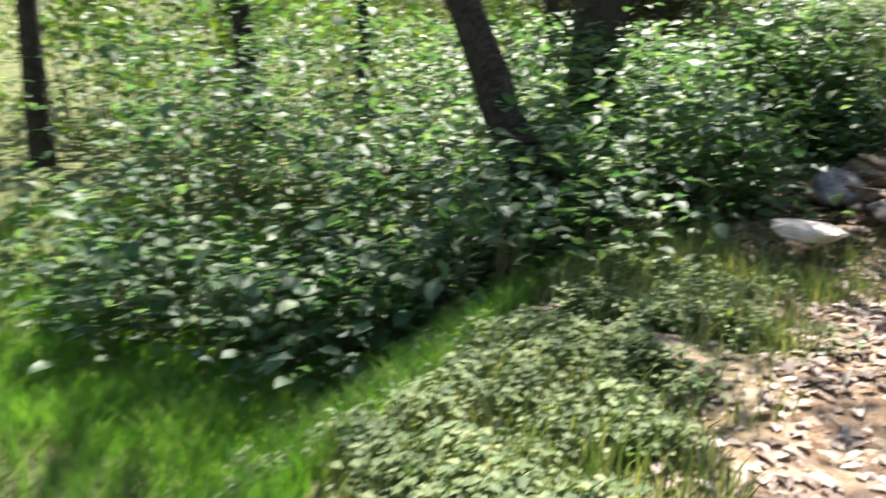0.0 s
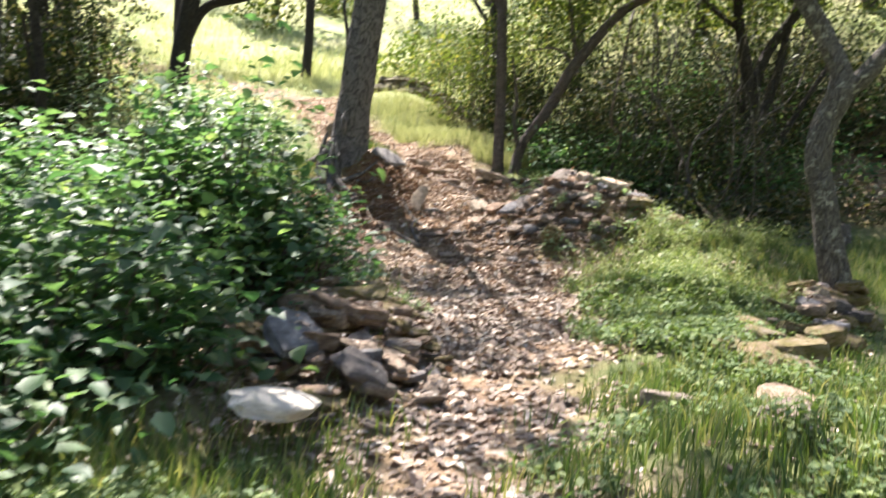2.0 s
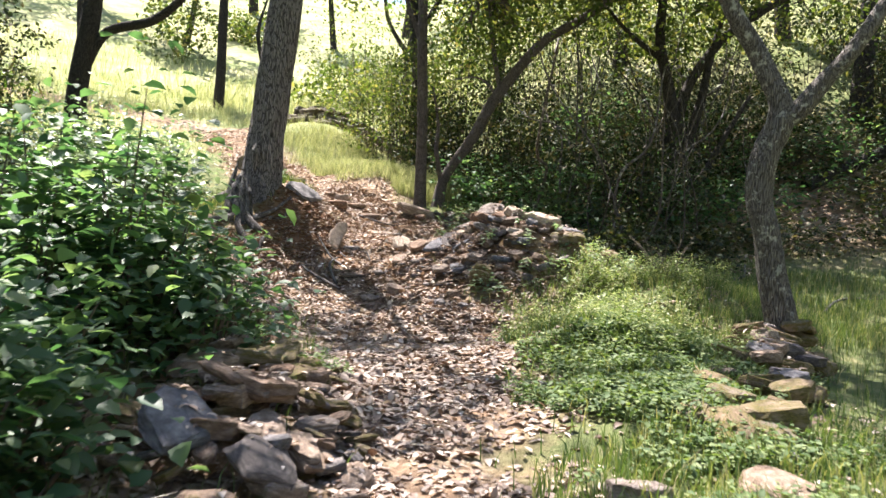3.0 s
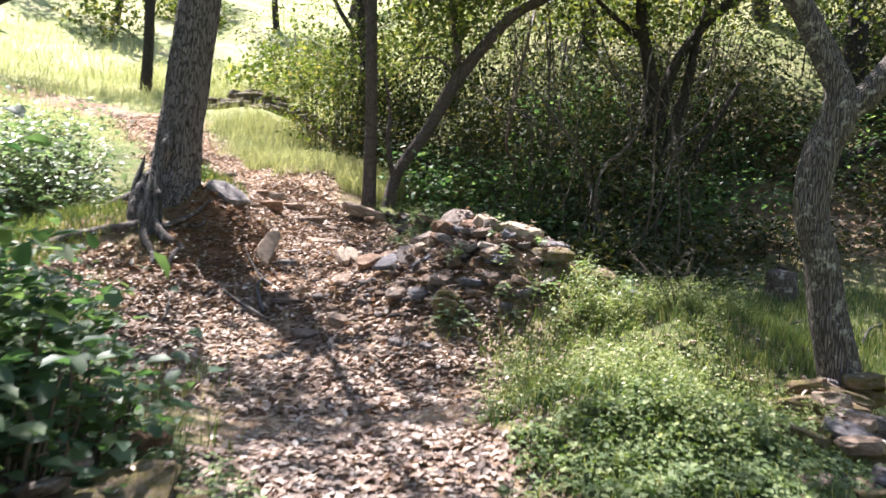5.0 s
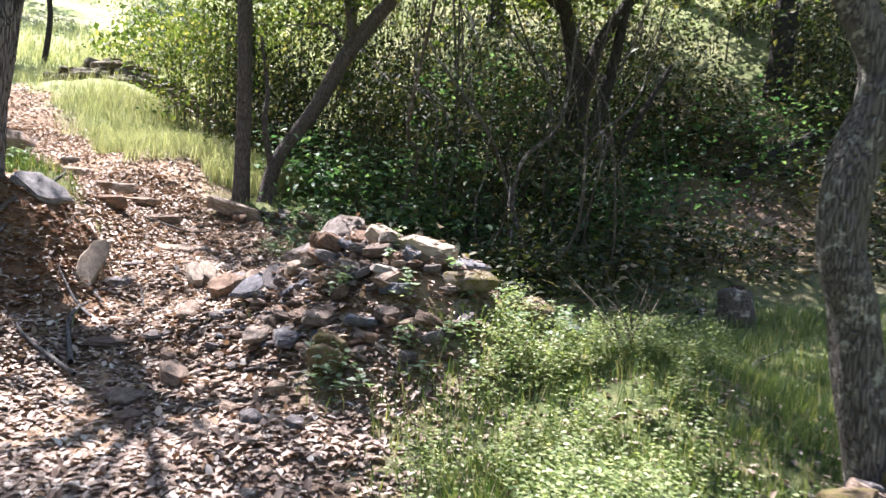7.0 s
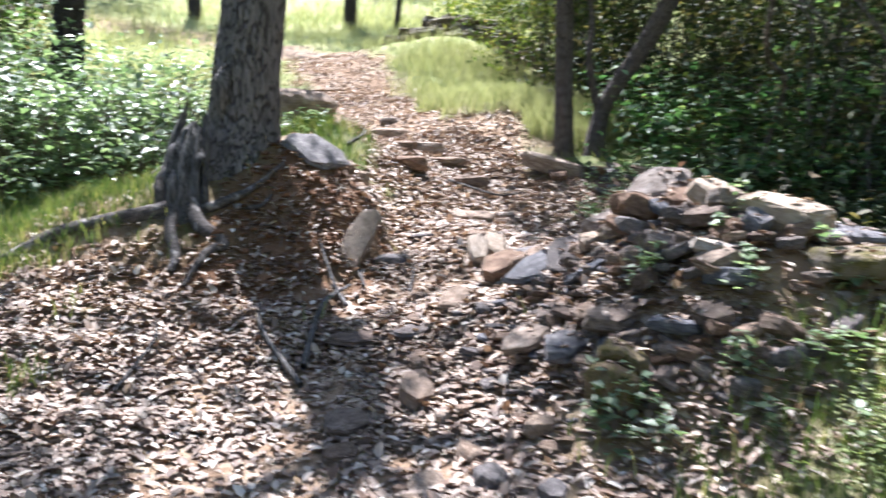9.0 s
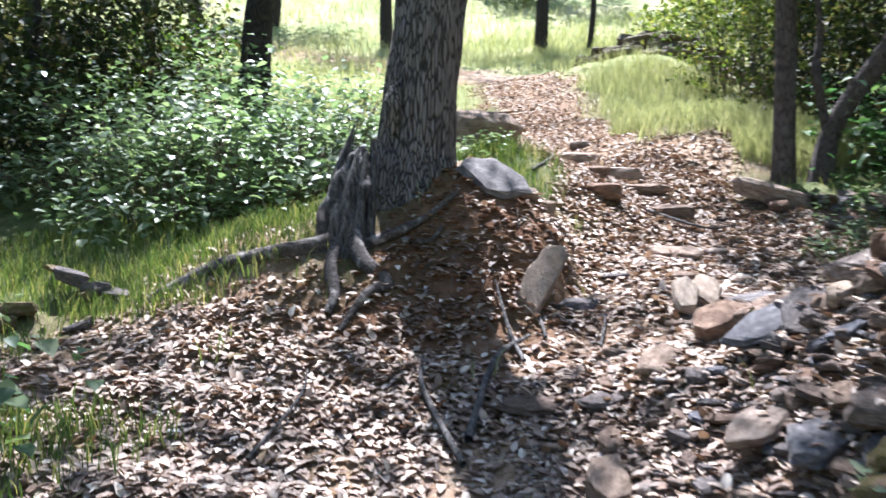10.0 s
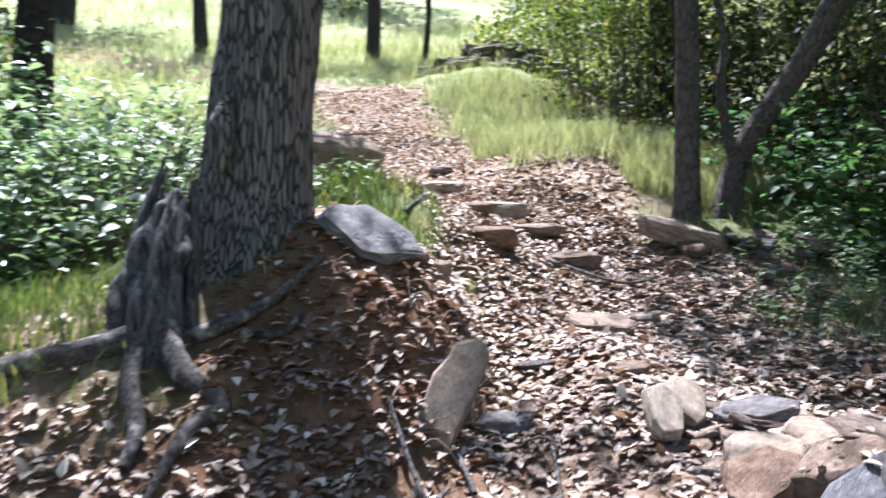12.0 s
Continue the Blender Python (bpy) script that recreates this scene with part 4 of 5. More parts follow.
tree("thin crooked sapling on the sunlit slope", [[gz(17.2, 27.2, .09), (17.3, 27.2, 6.3, .07), (17.1, 27.3, 7.6, .06), (17.5, 27.4, 9.0, .03)], [(17.25, 27.2, 6.6, .05), (17.7, 27.2, 7.7, .03)]],
     M_DARK, [((17.3, 27.5, 10.2), (1.5, 1.5, 1.2), 1.0)], M_CANOPY, 0.12, 1800, 40, 0.35, 8, 0, 0.08, 8)
# added tree: its crown, out of view, keeps sun off the thicket
tree("tree added behind the thicket to shade it", [[gz(15.7, 18.0, .2), (15.7, 18.0, 4.6, .16), (15.5, 18.1, 6.2, .14), (15.3, 18.3, 8.2, .09)], [(15.5, 18.1, 6.0, .09), (16.4, 18.0, 7.6, .05)]],
     M_DARK, [((15.9, 18.4, 8.9), (2.4, 2.0, 1.1), 0.4), ((17.2, 17.4, 8.6), (1.8, 1.8, 1.0), 0.25), ((15.5, 16.6, 7.8), (1.9, 1.5, 0.9), 0.2)], M_CANOPY, 0.15, 7500, 110, 0.36, 10, 0, 0.08, 14)
# the pair behind the bushes at the start
tree("dark trunk leaning over the bushes", [[gz(0.92, 5.75, .16), (0.86, 5.79, .35, .15), (0.73, 5.88, .62, .14), (0.57, 5.97, .88, .13), (0.47, 6.05, 1.16, .122), (0.34, 6.15, 1.5, .115), (0.1, 6.3, 2.0, .1), (-0.4, 6.7, 3.4, .08), (-0.6, 7.0, 5.0, .04)], [(0.34, 6.15, 1.5, .05), (0.5, 6.5, 2.3, .04), (0.6, 6.8, 3.6, .025)]],
     M_DARK, [((-0.4, 7.3, 6.0), (1.5, 1.4, 1.0), 1.0)], M_CANOPY, 0.12, 700, 24, 0.22, 12, 0, 0.07, 10)
tree("thick dark upright trunk behind the bushes", [[gz(1.52, 7.9, .26), (1.54, 7.9, 1.0, .245), (1.56, 7.9, 2.0, .23), (1.5, 8.0, 3.4, .21), (1.6, 8.3, 5.4, .15)], [(1.5, 8.0, 3.3, .1), (2.2, 8.4, 4.8, .07), (3.0, 8.8, 6.0, .04)]],
     # last two crowns are unseen additions shading the trail and its start
     M_DARK, [((2.4, 9.0, 7.0), (2.3, 2.0, 1.2), 0.25), ((0.6, 9.4, 6.8), (1.6, 1.6, 1.1), 0.1), ((4.9, 9.7, 7.4), (2.0, 1.6, 0.8), 0.3), ((2.2, 6.7, 6.8), (2.3, 1.7, 0.8), 0.35)], M_CANOPY, 0.12, 6200, 130, 0.24, 16, 0, 0.05, 14)
# slender stems and trees further off
_r = random.Random(31)
for x, y, r0 in ((-1.6, 9.5, .1), (-0.6, 11.5, .08), (2.2, 14.0, .12), (-3.2, 8.0, .09), (6.6, 21.5, .08), (1.0, 19.0, .14), (-3, 15, .14), (13.0, 31.0, .16), (8.0, 32.0, .18), (22.5, 26.0, .2), (21.2, 9.6, .22), (23.5, 12.5, .18), (20.5, 15.5, .16), (19.2, 18.5, .12)):
    z = ground_z(x, y)
    lx, ly = _r.uniform(-.6, .6), _r.uniform(-.6, .6)
    far = x > 18 or y > 20
    tree("slender dark woodland tree in leaf", [[gz(x, y, r0 * 1.3), (x + lx * .2, y + ly * .2, z + 1.2, r0), (x + lx * .5, y + ly * .5, z + 2.8, r0 * .85), (x + lx, y + ly, z + 5.0, r0 * .6)],
                                               [(x + lx * .4, y + ly * .4, z + 2.2, r0 * .55), (x - lx, y + .4, z + 3.4, r0 * .4), (x - 1.6 * lx, y + .5, z + 4.8, r0 * .2)]],
         M_DARK, [((x + lx, y + ly, z + 5.6), (2.0, 2.0, 1.4), 1.0)], M_CANOPY, 0.13 if not far else 0.17, 1700 if far else 800, 40 if far else 22, 0.35 if far else 0.28, 9, 0, 0.08, 10)


# ---- shrubs ----
def bush(name, x, y, rx, ry, h, n, size, material, label, big=False, stems=10, clumps=40, category="bush", base=0.0, flat=True, turn=0.0):
    z = ground_z(x, y)
    top = thing(name, x, y, z, label, category)
    o = np.array((x, y, z))
    lines = []
    heads = []
    for k in range(clumps):
        a, b = rng.uniform(0, 2 * math.pi), math.sqrt(rng.uniform())
        px, py = x + rx * b * math.cos(a), y + ry * b * math.sin(a)
        pz = ground_z(px, py) + h * (base + (1 - base) * rng.uniform(0.1, 1.0)) * math.sqrt(max(0.15, 1 - b * b * 0.7)) * (1.32 if rng.uniform() < 0.16 else 1.0)
        heads.append((px, py, pz))
        if k < stems * 3:
            bx, by = x + (px - x) * 0.6, y + (py - y) * 0.6
            lines.append([(bx, by, ground_z(bx, by) - 0.05, 0.012), ((bx + px) / 2 + rng.uniform(-.1, .1), (by + py) / 2, (ground_z(bx, by) + pz) / 2 + 0.1, 0.008), (px, py, pz, 0.003)])
    heads = np.array(heads) + rng.normal(size=(clumps, 3)) * (0.18 * rx, 0.18 * ry, 0.08 * h)
    k = rng.integers(0, clumps, n)
    sp = 0.13 + 0.09 * min(rx, 2.0)
    pts = heads[k] + rng.normal(size=(n, 3)) * (sp, sp, sp * 0.6)
    low = height(pts[:, 0], pts[:, 1]) + 0.03
    pts[:, 2] = np.maximum(pts[:, 2], low + rng.uniform(0, 0.1, n))
    tagged(part("stemwork", twigs_mesh("stemwork", lines, M_SHADETWIG if material is M_SHADE else M_TWIG, o), top), kind="stuff")
    tagged(part("foliage", leaves("foliage", pts - o, size, material, 0.72 if big else 0.6, 0.55, 0.15, 0.55, big, flat), top), kind="stuff")
    return top


LB = "dense green bush with broad shiny leaves beside the trail"
for x, y, rx, ry, h, n in ((0.2, 6.0, 1.0, .6, .85, 900), (1.5, 6.3, .9, .7, .95, 1100), (2.6, 7.3, .8, .6, 1.0, 1000), (2.95, 7.75, .6, .5, 1.3, 900), (3.4, 7.65, .38, .36, 1.5, 520), (3.75, 8.15, .4, .4, 1.05, 420), (4.1, 7.75, .32, .32, .8, 260), (3.7, 7.3, .26, .24, .62, 130), (4.5, 8.2, .3, .3, .55, 160), (3.3, 8.7, .7, .6, 1.0, 800), (1.3, 7.3, 1.0, .8, 1.25, 1100), (-1.3, 6.4, 1.2, .8, 1.0, 900), (0.0, 7.6, 1.3, .9, 1.3, 1100),
                           (4.2, 9.3, .65, .7, .8, 700), (3.2, 9.3, 1.2, 1.0, 1.15, 1000), (4.6, 10.8, .8, .9, .7, 600), (1.7, 9.5, 1.4, 1.1, 1.3, 1000), (-1.5, 8.6, 1.6, 1.2, 1.5, 1000), (0.95, 5.1, .45, .35, .4, 350), (0.35, 5.0, .55, .4, .75, 500), (-0.45, 4.9, .6, .45, .7, 520), (0.85, 5.55, .5, .4, .85, 500), (-1.3, 5.2, .7, .5, .8, 560), (2.0, 5.9, .45, .4, .5, 350)):
    bush("bush", x, y, rx, ry, h, int(n * 1.7), 0.09, M_BUSH, LB, True, 10, 60)
# bushes behind the oak, sun shine put into their leaf colour
LS = "airy bush with leaves coloured pale for the sun's shine"
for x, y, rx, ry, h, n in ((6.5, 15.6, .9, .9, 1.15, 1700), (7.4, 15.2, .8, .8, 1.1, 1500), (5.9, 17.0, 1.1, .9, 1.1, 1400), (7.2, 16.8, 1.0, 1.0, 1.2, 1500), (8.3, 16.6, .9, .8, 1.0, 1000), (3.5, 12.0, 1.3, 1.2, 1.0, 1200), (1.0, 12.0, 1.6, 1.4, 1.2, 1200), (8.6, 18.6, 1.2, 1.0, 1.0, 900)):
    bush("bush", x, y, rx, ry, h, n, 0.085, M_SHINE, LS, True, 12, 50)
# thicket shrubs, deep shade painted into their leaf colour
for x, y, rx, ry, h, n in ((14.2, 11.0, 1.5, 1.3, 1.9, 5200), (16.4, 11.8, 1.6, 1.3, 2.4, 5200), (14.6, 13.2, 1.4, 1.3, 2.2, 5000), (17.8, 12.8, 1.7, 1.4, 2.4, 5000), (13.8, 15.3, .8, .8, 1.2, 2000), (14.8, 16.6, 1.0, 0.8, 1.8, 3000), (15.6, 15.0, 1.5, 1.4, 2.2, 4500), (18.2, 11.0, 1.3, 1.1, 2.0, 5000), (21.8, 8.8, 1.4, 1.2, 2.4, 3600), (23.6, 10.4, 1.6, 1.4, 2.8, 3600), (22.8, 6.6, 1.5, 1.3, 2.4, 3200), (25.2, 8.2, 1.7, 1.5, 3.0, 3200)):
    bush("shrub", x, y, rx, ry, h, n, 0.075, M_SHADE, "tangled shrub with leaves coloured dark for deep shade", False, 14, 80, flat=False)
for x, y, rx, ry, h, n in ((15.0, 17.4, 1.3, 1.1, 3.4, 3000), (16.4, 17.2, 1.5, 1.3, 4.4, 4200), (18.6, 15.8, 1.8, 1.6, 4.6, 4200), (15.4, 18.8, 1.2, 1.0, 2.4, 3600), (20.0, 12.6, 1.8, 1.7, 3.6, 3600), (18.4, 19.0, 1.7, 1.5, 3.6, 3000), (21.5, 15.5, 2.0, 2.0, 3.6, 3000), (20.5, 18.5, 2.0, 2.0, 3.6, 3000), (20.4, 24.8, 2.2, 2.0, 4.6, 3000)):
    bush("shrub", x, y, rx, ry, h, n, 0.08, M_WILLOW, "tall light-green shrub with small leaves in the sun", False, 14, 90, flat=False, base=0.1)
# undergrowth with the same shade-darkened leaves
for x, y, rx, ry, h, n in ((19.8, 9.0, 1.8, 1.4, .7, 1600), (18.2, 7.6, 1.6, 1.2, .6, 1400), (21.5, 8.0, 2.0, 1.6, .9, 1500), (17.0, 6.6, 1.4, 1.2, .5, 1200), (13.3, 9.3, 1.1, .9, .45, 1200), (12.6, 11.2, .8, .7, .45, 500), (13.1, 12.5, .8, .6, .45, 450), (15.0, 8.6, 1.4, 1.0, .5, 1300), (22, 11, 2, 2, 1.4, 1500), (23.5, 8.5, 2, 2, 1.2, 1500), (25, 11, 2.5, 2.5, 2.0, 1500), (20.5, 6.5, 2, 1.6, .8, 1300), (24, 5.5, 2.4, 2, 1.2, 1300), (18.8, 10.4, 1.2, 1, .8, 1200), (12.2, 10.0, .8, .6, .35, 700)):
    bush("undergrowth", x, y, rx, ry, h, n, 0.085, M_SHADE, "low undergrowth of broad leaves coloured dark for shade", True, 6, 36)
for x, y, rx, ry, h, n in ((13.3, 12.9, .9, .7, .9, 800), (13.9, 11.9, 1.0, .8, 1.2, 1000), (12.9, 11.5, .8, .6, .55, 700), (14.9, 10.4, 1.0, .7, .9, 800), (16.6, 9.9, 1.0, .8, .8, 800), (15.4, 12.2, 1.1, .9, 1.9, 1000), (17.4, 11.0, 1.2, .9, 1.5, 900), (13.6, 14.2, .7, .6, .8, 700), (19.0, 9.4, 1.3, .9, .9, 800)):
    bush("undergrowth", x, y, rx, ry, h, n, 0.095, M_BUSH, "leafy undergrowth with glossy green leaves in the shade", True, 6, 40)
for k in range(26):
    a = -0.9 + k * 0.11
    d = rng.uniform(22, 40)
    x, y = 8 + d * math.sin(a + 0.3), 8 + d * math.cos(a + 0.3)
    if trail_edge(np.array(x), np.array(y)) > 2 and rng.uniform() < 0.75:
        bush("shrub", x, y, rng.uniform(1.5, 2.6), rng.uniform(1.5, 2.6), rng.uniform(1.6, 4.5), 1500, 0.2, M_WILLOW, "sunlit shrub on the far hillside", False, 6, 60, flat=False)

# the fuller shrubs here carry the wood's shade in their leaf colour
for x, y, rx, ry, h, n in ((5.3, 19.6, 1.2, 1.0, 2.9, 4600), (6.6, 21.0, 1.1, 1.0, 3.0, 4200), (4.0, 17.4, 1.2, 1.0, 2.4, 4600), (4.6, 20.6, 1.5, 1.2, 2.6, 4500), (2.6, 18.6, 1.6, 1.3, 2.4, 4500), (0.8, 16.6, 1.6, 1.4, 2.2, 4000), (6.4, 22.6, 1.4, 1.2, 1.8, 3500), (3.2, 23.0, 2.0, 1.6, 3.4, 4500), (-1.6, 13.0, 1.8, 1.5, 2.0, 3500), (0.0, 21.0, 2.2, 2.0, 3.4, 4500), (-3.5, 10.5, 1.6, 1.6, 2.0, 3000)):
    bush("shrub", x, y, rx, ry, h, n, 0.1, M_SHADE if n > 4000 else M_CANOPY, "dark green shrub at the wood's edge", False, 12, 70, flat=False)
_r = random.Random(77)
for k in range(22):
    a, d = radians(-40 + k * 5.4), _r.uniform(27, 52)
    x, y = 6 + d * math.sin(a), 6 + d * math.cos(a)
    z, r0 = ground_z(x, y), _r.uniform(.14, .26)
    hh = _r.uniform(5, 9)
    lx, ly = _r.uniform(-.8, .8), _r.uniform(-.8, .8)
    tree("dark tree standing on the sunlit hillside", [[gz(x, y, r0 * 1.3), (x + lx * .3, y + ly * .3, z + hh * .3, r0), (x + lx * .6, y + ly * .6, z + hh * .6, r0 * .8), (x + lx, y + ly, z + hh, r0 * .4)]],
         M_DARK, [((x + lx, y + ly, z + hh * .85), (2.4, 2.4, hh * .32), 0.7), ((x - lx, y - ly, z + hh * .6), (1.6, 1.6, 1.2), 0.3)], M_CANOPY if k % 2 else M_WILLOW, 0.24, 2200, 60, 0.5, 8, 0, 0.06, 10)

# bare tangled stems in the thicket
_lines = []
for k in range(34):
    x, y = rng.uniform(12.6, 17.6), 0
    y = 9.8 + (x - 12.6) * 0.3 + rng.uniform(-.9, 1.2)
    z = ground_z(x, y)
    dx, dy = rng.normal(size=2) * 0.4
    _lines.append([(x, y, z - 0.05, .014), (x + dx, y + dy, z + rng.uniform(.4, .9), .012), (x + dx * 2.2, y + dy * 1.6, z + rng.uniform(.9, 2.2), .009), (x + dx * 3, y + dy * 2.6 + .2, z + rng.uniform(.8, 3.0), .004)])
for k in range(24):
    x = rng.uniform(12.8, 18.0)
    y = 10.6 + (x - 12.8) * 0.35 + rng.uniform(-.8, 1.6)
    z = ground_z(x, y)
    dx, dy = rng.normal(size=2) * 0.5
    r0 = rng.uniform(.016, .035)
    _lines.append([(x, y, z - 0.05, r0), (x + dx * .5 + .1, y + dy * .5, z + rng.uniform(.6, 1.0), r0 * .9), (x + dx * 1.4 - .1, y + dy, z + rng.uniform(1.3, 2.2), r0 * .75), (x + dx * 2.4, y + dy * 1.8, z + rng.uniform(2.2, 3.4), r0 * .5), (x + dx * 3.6, y + dy * 2.6, z + rng.uniform(2.4, 4.4), r0 * .2)])
tangle = thing("bramble", 14.5, 10.3, ground_z(14.5, 10.3), "tangle of bare grey stems in front of the thicket", "bramble")
for _pts in _lines:
    _pts = [_pts[0]] + [(x + rng.normal() * .16, y + rng.normal() * .16, z + rng.normal() * .1, r0) for x, y, z, r0 in _pts[1:]]
    limb("stem", _pts, M_ROOT, tangle, 5, 4, 0.0)

# stump and fallen wood in the hollow
st = thing("tree_stump", 12.9, 7.75, ground_z(12.9, 7.75), "old mossy cut stump in the grassy hollow", "stump")
limb("stump", [gz(12.9, 7.75, .24), (12.9, 7.75, ground_z(12.9, 7.75) + .15, .19), (12.92, 7.76, ground_z(12.9, 7.75) + .3, .17), (12.92, 7.76, ground_z(12.9, 7.75) + .31, .01)], M_ROOT, st, 16, 4, 0.12)
lg = thing("fallen_log", 19.2, 9.1, ground_z(19.2, 9.1), "fallen dark log on the shaded bank", "log")
limb("log", [(18.3, 9.5, ground_z(18.3, 9.5) + .1, .13), (19.2, 9.1, ground_z(19.2, 9.1) + .12, .14), (20.2, 8.6, ground_z(20.2, 8.6) + .12, .12)], M_DARK, lg, 12, 5, 0.1)
STICKS = [((7.55, 10.7), (7.95, 11.35), (8.25, 11.55), .022), ((7.45, 10.5), (7.5, 11.2), (7.6, 11.5), .018), ((8.1, 11.3), (8.15, 11.6), (8.2, 11.95), .014), ((8.3, 11.45), (8.4, 11.75), (8.36, 11.9), .01), ((11.0, 7.0), (11.6, 7.2), (12.3, 7.1), .02), ((12.0, 8.2), (12.6, 8.0), (13.3, 8.3), .025),
          ((6.6, 10.9), (6.9, 11.3), (7.0, 11.6), .01), ((10.3, 13.6), (10.6, 13.2), (10.9, 13.15), .014), ((8.85, 9.0), (9.0, 9.3), (9.1, 9.7), .015), ((9.4, 14.0), (9.8, 14.4), (9.9, 14.9), .014), ((11.4, 6.4), (12.2, 6.5), (12.8, 6.2), .018), ((8.5, 11.2), (8.7, 11.5), (8.75, 11.6), .008)]
for a, b, c, r0 in STICKS:
    limb("stick", [(*p, ground_z(*p) + 0.025 + r0, r0 * k) for p, k in ((a, 1), (b, .85), (c, .4))], M_SNAG, None, 6, 4, 0.15)
for ob in [o for o in scene.objects if o.name.startswith("stick")]:
    tagged(ob, "dry grey stick lying on the ground", "stick")


# ---- ground cover ----
def stuff(name, me, label, category):
    return tagged(new(name, me), label, category, kind="stuff")


def off_trail(x, y):
    return np.clip(1 - litter(x, y) * 1.1, 0, 1) * (0.35 + 0.65 * (wobble(x, y, 1.7, 4.0) > -0.35))



def fallen(x, y):
    return litter(x, y) * (1 - 0.8 * red_earth(x, y)) * np.where((wobble(x, y, 2.3, 6.0) > -0.25) | (trail_edge(x, y) > 0.1), 1.0, 0.3)


p = np.vstack([spread(24000, 7.2, 10.2, 2.2, 2.4, fallen), spread(10000, 10.2, 13.6, 1.6, 2.6, lambda x, y: litter(x, y)), spread(4500, 4.0, 5.8, 2.8, 1.4, fallen, 0.8),
               spread(1300, 1.6, 3.2, 1.4, 2.4, lambda x, y: fallen(x, y) * 0.8), spread(3500, 9.3, 9.3, 1.6, 1.3), spread(6000, 11.2, 17, 1.5, 3.0, lambda x, y: litter(x, y)), spread(3500, 12.4, 20.5, 1.6, 2.5, lambda x, y: litter(x, y)), spread(9000, 8.9, 11.3, 1.7, 1.7, fallen), spread(2600, 5.0, 6.8, 1.5, 1.0, lambda x, y: litter(x, y)), spread(3500, 10.6, 14.2, 1.2, 1.8, lambda x, y: litter(x, y)), spread(3000, 6.0, 11.5, 1.2, 1.4, fallen), spread(6000, 17.5, 9.5, 3.5, 2.5), spread(2500, 3.5, 5, 4, 2.5), spread(420, .4, 2.9, .7, 1.2), spread(350, 8.3, 12.7, .9, 1.0), spread(14000, 6.5, 9.5, 6.0, 7.5, fallen), spread(2500, 8.4, 6.8, 2.0, 1.4), spread(1500, 13, 9.5, 2, 1.4), spread(3000, 11.0, 12.0, 1.4, 1.8)])
stuff("leaf_litter", leaves("leaf_litter", on_ground(p, 0.008), 0.054, M_LITTER, 0.56, 1.8, 0.0, 0.6, True, True), "dry fallen oak leaves scattered over the trail", "fallen leaves")

def below_shoulder(x, y):
    return off_trail(x, y) * (beyond_shoulder(x, y) > 0.08)


p = np.vstack([spread(13000, -1.3, 3.4, 2.0, 1.8, below_shoulder), spread(8000, -2.2, 5.2, 1.9, 1.6, below_shoulder), spread(4000, -0.2, 4.4, .9, 1.2, below_shoulder)])
stuff("tall_grass", blades("tall_grass", on_ground(p), 0.2, 0.010, M_LUSH, 0.7), "lush green grass beside the bushes", "grass")
p = np.vstack([spread(9000, 3.6, 3.2, 2.6, 1.7, off_trail), spread(2600, 1.7, 4.6, 1.3, .9, off_trail), spread(2200, .3, 2.7, .6, 1.1, lambda x, y: (beyond_shoulder(x, y) < 0.2) * 1.0), spread(4500, 7.0, 6.3, 2.0, 1.4, off_trail, 0.5), spread(6000, 9.0, 7.2, 1.9, 1.5, off_trail), spread(9000, 11.5, 6.6, 2.4, 1.6, off_trail), spread(4000, 12.2, 11.2, 1.4, 1.6, off_trail), spread(1200, 9.2, 14.2, .6, .6, off_trail), spread(4500, 5.8, 13.6, 1.2, 2.2, off_trail), spread(2200, 6.6, 13.2, .9, .6), spread(3000, 5.4, 10.6, 1.0, 1.6, off_trail), spread(20000, 8, 8, 8, 8, off_trail), spread(2500, 2.6, 2.2, 1.2, 1.2)])
stuff("short_grass", blades("short_grass", on_ground(p), 0.16, 0.009, M_GRASS, 0.6), "short green grass at the trail's edge", "grass")
# bank grass, its sunlit glare put into the blade colour
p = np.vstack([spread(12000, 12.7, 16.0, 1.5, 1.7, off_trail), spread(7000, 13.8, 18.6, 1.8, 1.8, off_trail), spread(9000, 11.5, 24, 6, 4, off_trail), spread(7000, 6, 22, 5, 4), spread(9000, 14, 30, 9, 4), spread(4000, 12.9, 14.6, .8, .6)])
stuff("sunlit_grass", blades("sunlit_grass", on_ground(p), 0.3, 0.010, M_SUNGRASS, 0.7), "grass on the bank coloured pale for the sunlight", "grass")


# hillside grass with the same sun-paled blades
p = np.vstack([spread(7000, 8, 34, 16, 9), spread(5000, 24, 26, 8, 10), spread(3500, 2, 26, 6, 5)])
stuff("meadow_grass", blades("meadow_grass", on_ground(p), 0.45, 0.03, M_SUNGRASS, 0.7), "long grass on the hillside coloured pale for the sunlight", "grass")


def patchy(x, y):
    return np.clip(1 - litter(x, y) * 1.1, 0, 1) * (wobble(x, y, 3.7, 1.5) > 0.05)


def herbs(name, p, tall, n_leaf, size, material, label):
    """Little upright plants: many small leaves up each stalk."""
    base = on_ground(p)
    k = np.repeat(np.arange(len(p)), n_leaf)
    hgt = tall * rng.uniform(0.4, 1.1, len(p))
    u = rng.uniform(0.1, 1.0, len(k))
    q = base[k] + np.column_stack([rng.normal(size=(len(k), 2)) * 0.035 * (1.2 - 0.5 * u)[:, None], hgt[k] * u])
    return stuff(name, leaves(name, q, size, material, 0.7, 0.6, 0.0, 0.5, False, True), label, "plants")


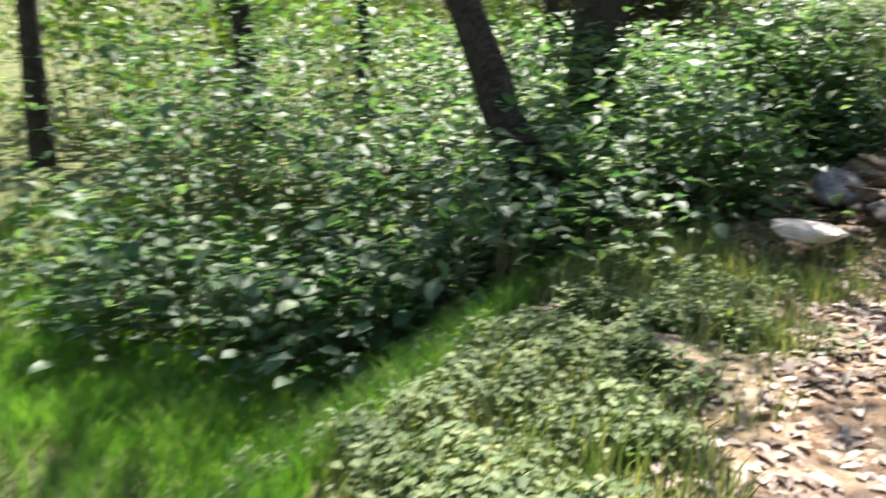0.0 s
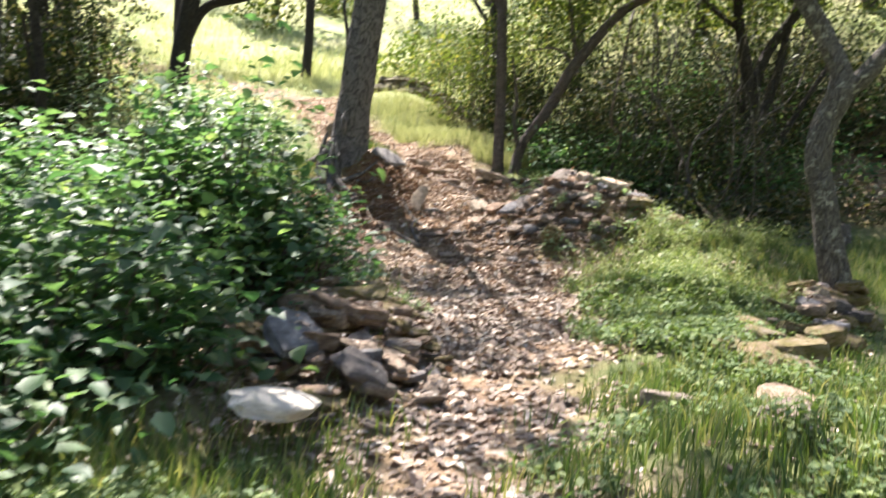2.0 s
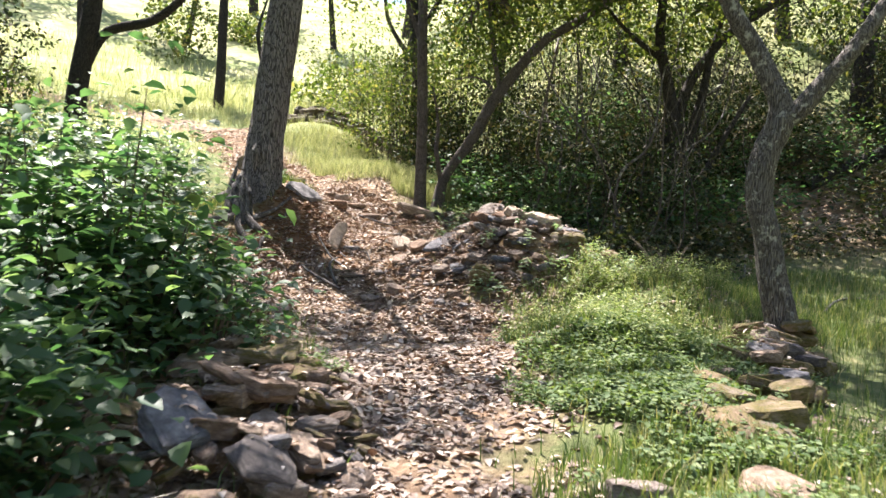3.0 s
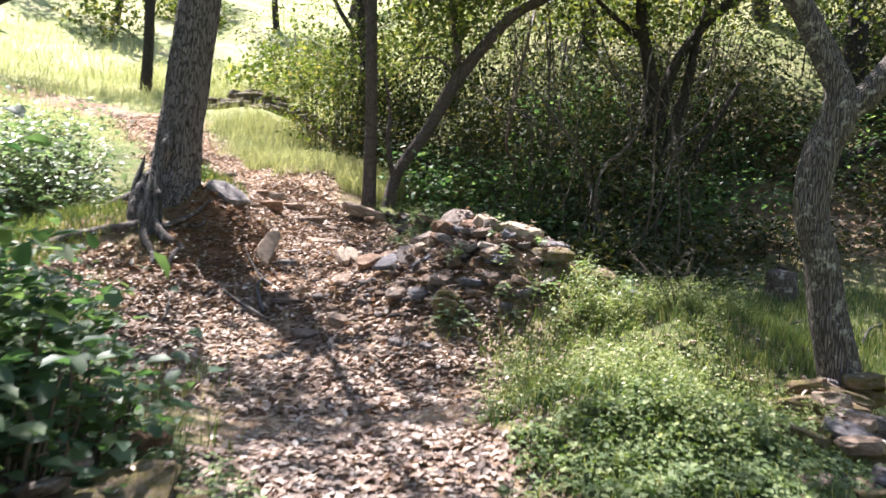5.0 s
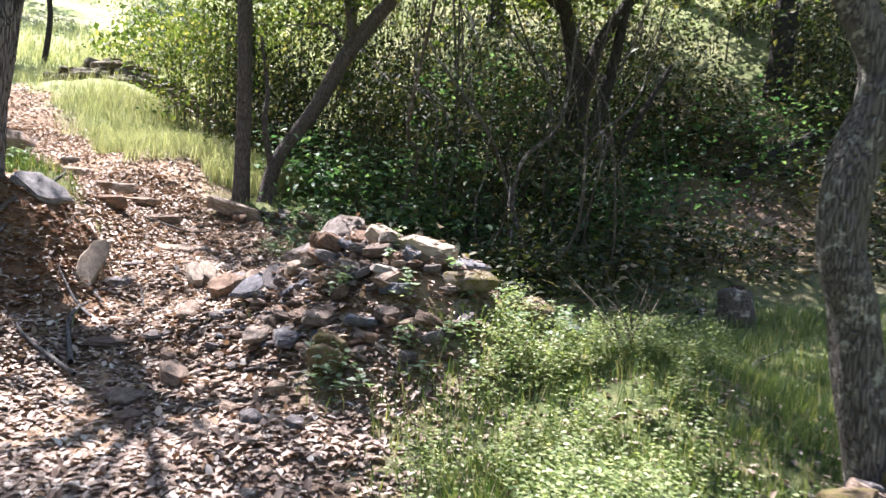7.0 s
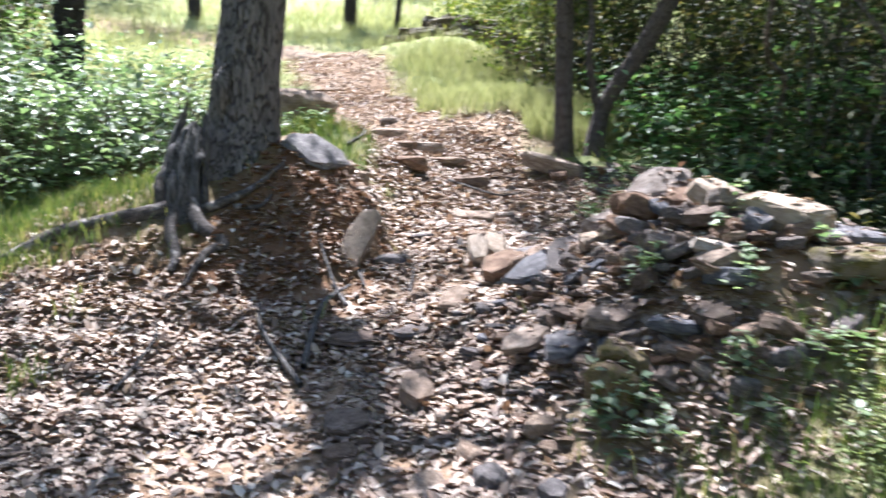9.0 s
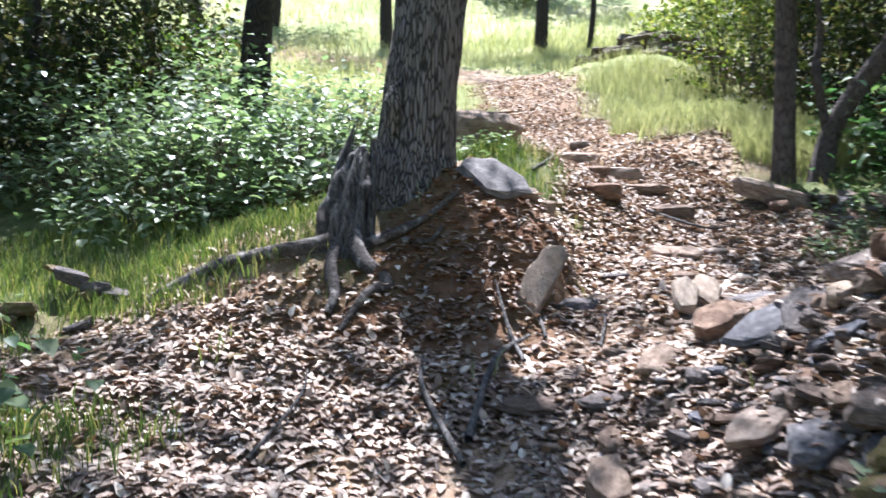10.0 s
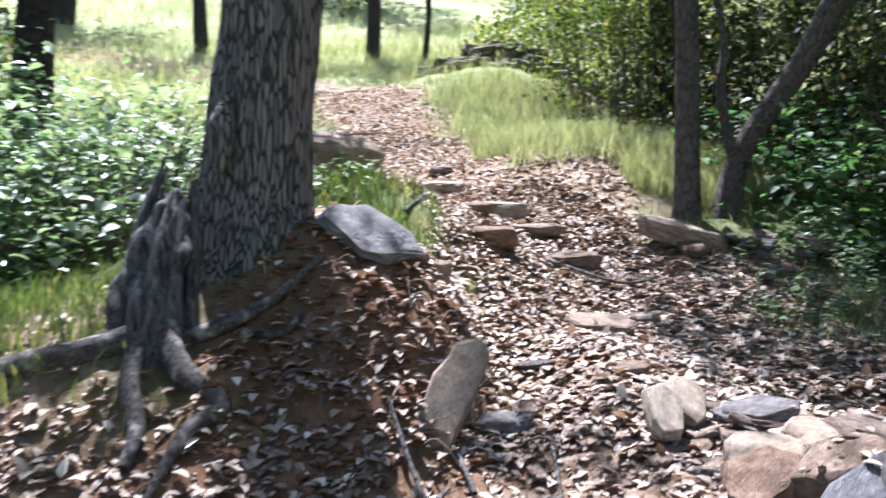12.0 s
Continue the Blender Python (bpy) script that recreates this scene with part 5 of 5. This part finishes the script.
herbs("weeds", np.vstack([spread(420, 8.3, 7.4, 1.5, .9, patchy, 0.4), spread(330, 9.7, 7.7, 1.1, .8, patchy), spread(240, 7.2, 6.4, 1.4, 1.0, patchy)]), 0.36, 26, 0.026, M_HERB, "feathery yellow-green weeds in flower on the mound")
herbs("clover", np.vstack([spread(1500, 6.6, 6.2, 1.6, .9, patchy, 0.6), spread(1100, 5.8, 5.6, 1.2, .7, off_trail, 0.7), spread(500, 7.4, 6.2, .9, .6, off_trail, 0.5), spread(300, 7.6, 5.4, 1.2, .4, None, 0.4), spread(250, 5.2, 4.6, .9, .4, None, 0.4), spread(400, 2.6, 2.4, 1.0, 1.0, patchy), spread(700, 3.5, 3.4, 2.2, 1.2, patchy), spread(750, 1.0, 4.2, 1.3, .9, patchy), spread(420, 0.3, 2.7, .5, 1.0, lambda x, y: (beyond_shoulder(x, y) < 0.1) * (wobble(x, y, 5.0) > -0.2) * 0.9), spread(90, 4.3, 7.2, .5, .4), spread(500, 0.2, 3.6, 1.0, .8, patchy)]), 0.13, 16, 0.036, M_CLOVER, "low clover-like green plants at the trail's edge")
dry = thing("dry_shrub", 9.85, 7.6, ground_z(9.85, 7.6), "small leafless dry shrub in the weeds", "shrub")
for _pts in branchlets((9.85, 7.6, ground_z(9.85, 7.6) - 0.03), 14, 0.75, .009, 1.5, 5):
    limb("twig", _pts, M_TWIG, dry, 5, 3, 0.0)
# crumbled earth on the cut bank
def soil_clods(n):
    src = STONE_SHAPES[2]
    co = np.array([v.co for v in src.vertices])
    src.calc_loop_triangles()
    tri = np.array([t.vertices for t in src.loop_triangles])
    p = on_ground(spread(n, 8.3, 12.3, .85, .75, lambda x, y: red_earth(x, y)), 0.0)
    s = rng.uniform(0.02, 0.085, (n, 1, 1)) * np.array((1, 1, 0.75))
    a = rng.uniform(0, 6.28, n)
    rot = np.stack([np.stack([np.cos(a), -np.sin(a), 0 * a], -1), np.stack([np.sin(a), np.cos(a), 0 * a], -1), np.stack([0 * a, 0 * a, 1 + 0 * a], -1)], 1)
    v = np.einsum("nij,mj->nmi", rot, co) * s + p[:, None, :]
    t = (tri[None] + (np.arange(n) * len(co))[:, None, None]).reshape(-1, 3)
    return mesh_from("soil_clods", v, t, M_SOIL)


stuff("soil_clods", soil_clods(290), "crumbled red-brown earth on the cut bank", "soil")
# torn rootlets on the cut bank
for _k in range(26):
    _x, _y = 8.2 + rng.uniform(-.5, .75), 12.25 + rng.uniform(-.6, .45)
    _z = ground_z(_x, _y)
    _a = rng.uniform(0, 6.28)
    limb("rootlet", [(_x, _y, _z - .02, .006), (_x + .06 * math.cos(_a), _y + .06 * math.sin(_a) - .04, _z + .05, .005), (_x + .16 * math.cos(_a), _y + .16 * math.sin(_a) - .08, ground_z(_x + .16 * math.cos(_a), _y + .16 * math.sin(_a) - .08) + .02, .002)], M_TWIG, oak, 4, 3, 0.0)
herbs("seedlings", np.vstack([spread(50, 11.8, 12.3, .9, .8), spread(25, 8.9, 8.9, .8, .5), spread(14, 9.0, 14.6, .5, .4), spread(200, 13.6, 10.6, 1.8, 1.0), spread(150, 12.6, 12.6, .7, .7), spread(20, 9.6, 8.3, 1.0, .3)]), 0.25, 20, 0.055, M_SHINE, "small broad-leaved seedlings among the stones")

# leaves lying on the stone heaps
bpy.context.view_layer.update()
_dg = bpy.context.evaluated_depsgraph_get()
_spots = []
for x, y in np.vstack([spread(1500, 9.15, 9.35, 1.5, 1.2), spread(500, 3.2, 6.0, 1.0, .9), spread(160, 4.0, 7.0, .8, .6), spread(300, 7.8, 5.4, 1.3, .6)]):
    hit, place, normal, _, ob, _ = scene.ray_cast(_dg, Vector((x, y, ground_z(x, y) + 0.75)), Vector((0, 0, -1)))
    if hit and normal.z > 0.5 and ob.name.startswith("stone"):
        _spots.append((place.x, place.y, place.z + 0.008))
if _spots:
    stuff("leaves_on_stones", leaves("leaves_on_stones", np.array(_spots), 0.05, M_LITTER, 0.46, 1.4, 0.0, 0.5, True, True), "dry leaves caught on the stone heaps", "fallen leaves")

# ---- groups of repeats ----
for ob in scene.objects:
    if ob.parent is None:
        kind = ob.name.split(".")[0]
        if kind in ("step_stone", "loose_stone", "stick", "bush", "undergrowth"):
            tagged(ob, group={"step_stone": "natural steps in the trail", "loose_stone": "loose stones along the trail", "stick": "fallen sticks", "bush": "broad-leaved bushes", "undergrowth": "undergrowth in the hollow"}[kind])
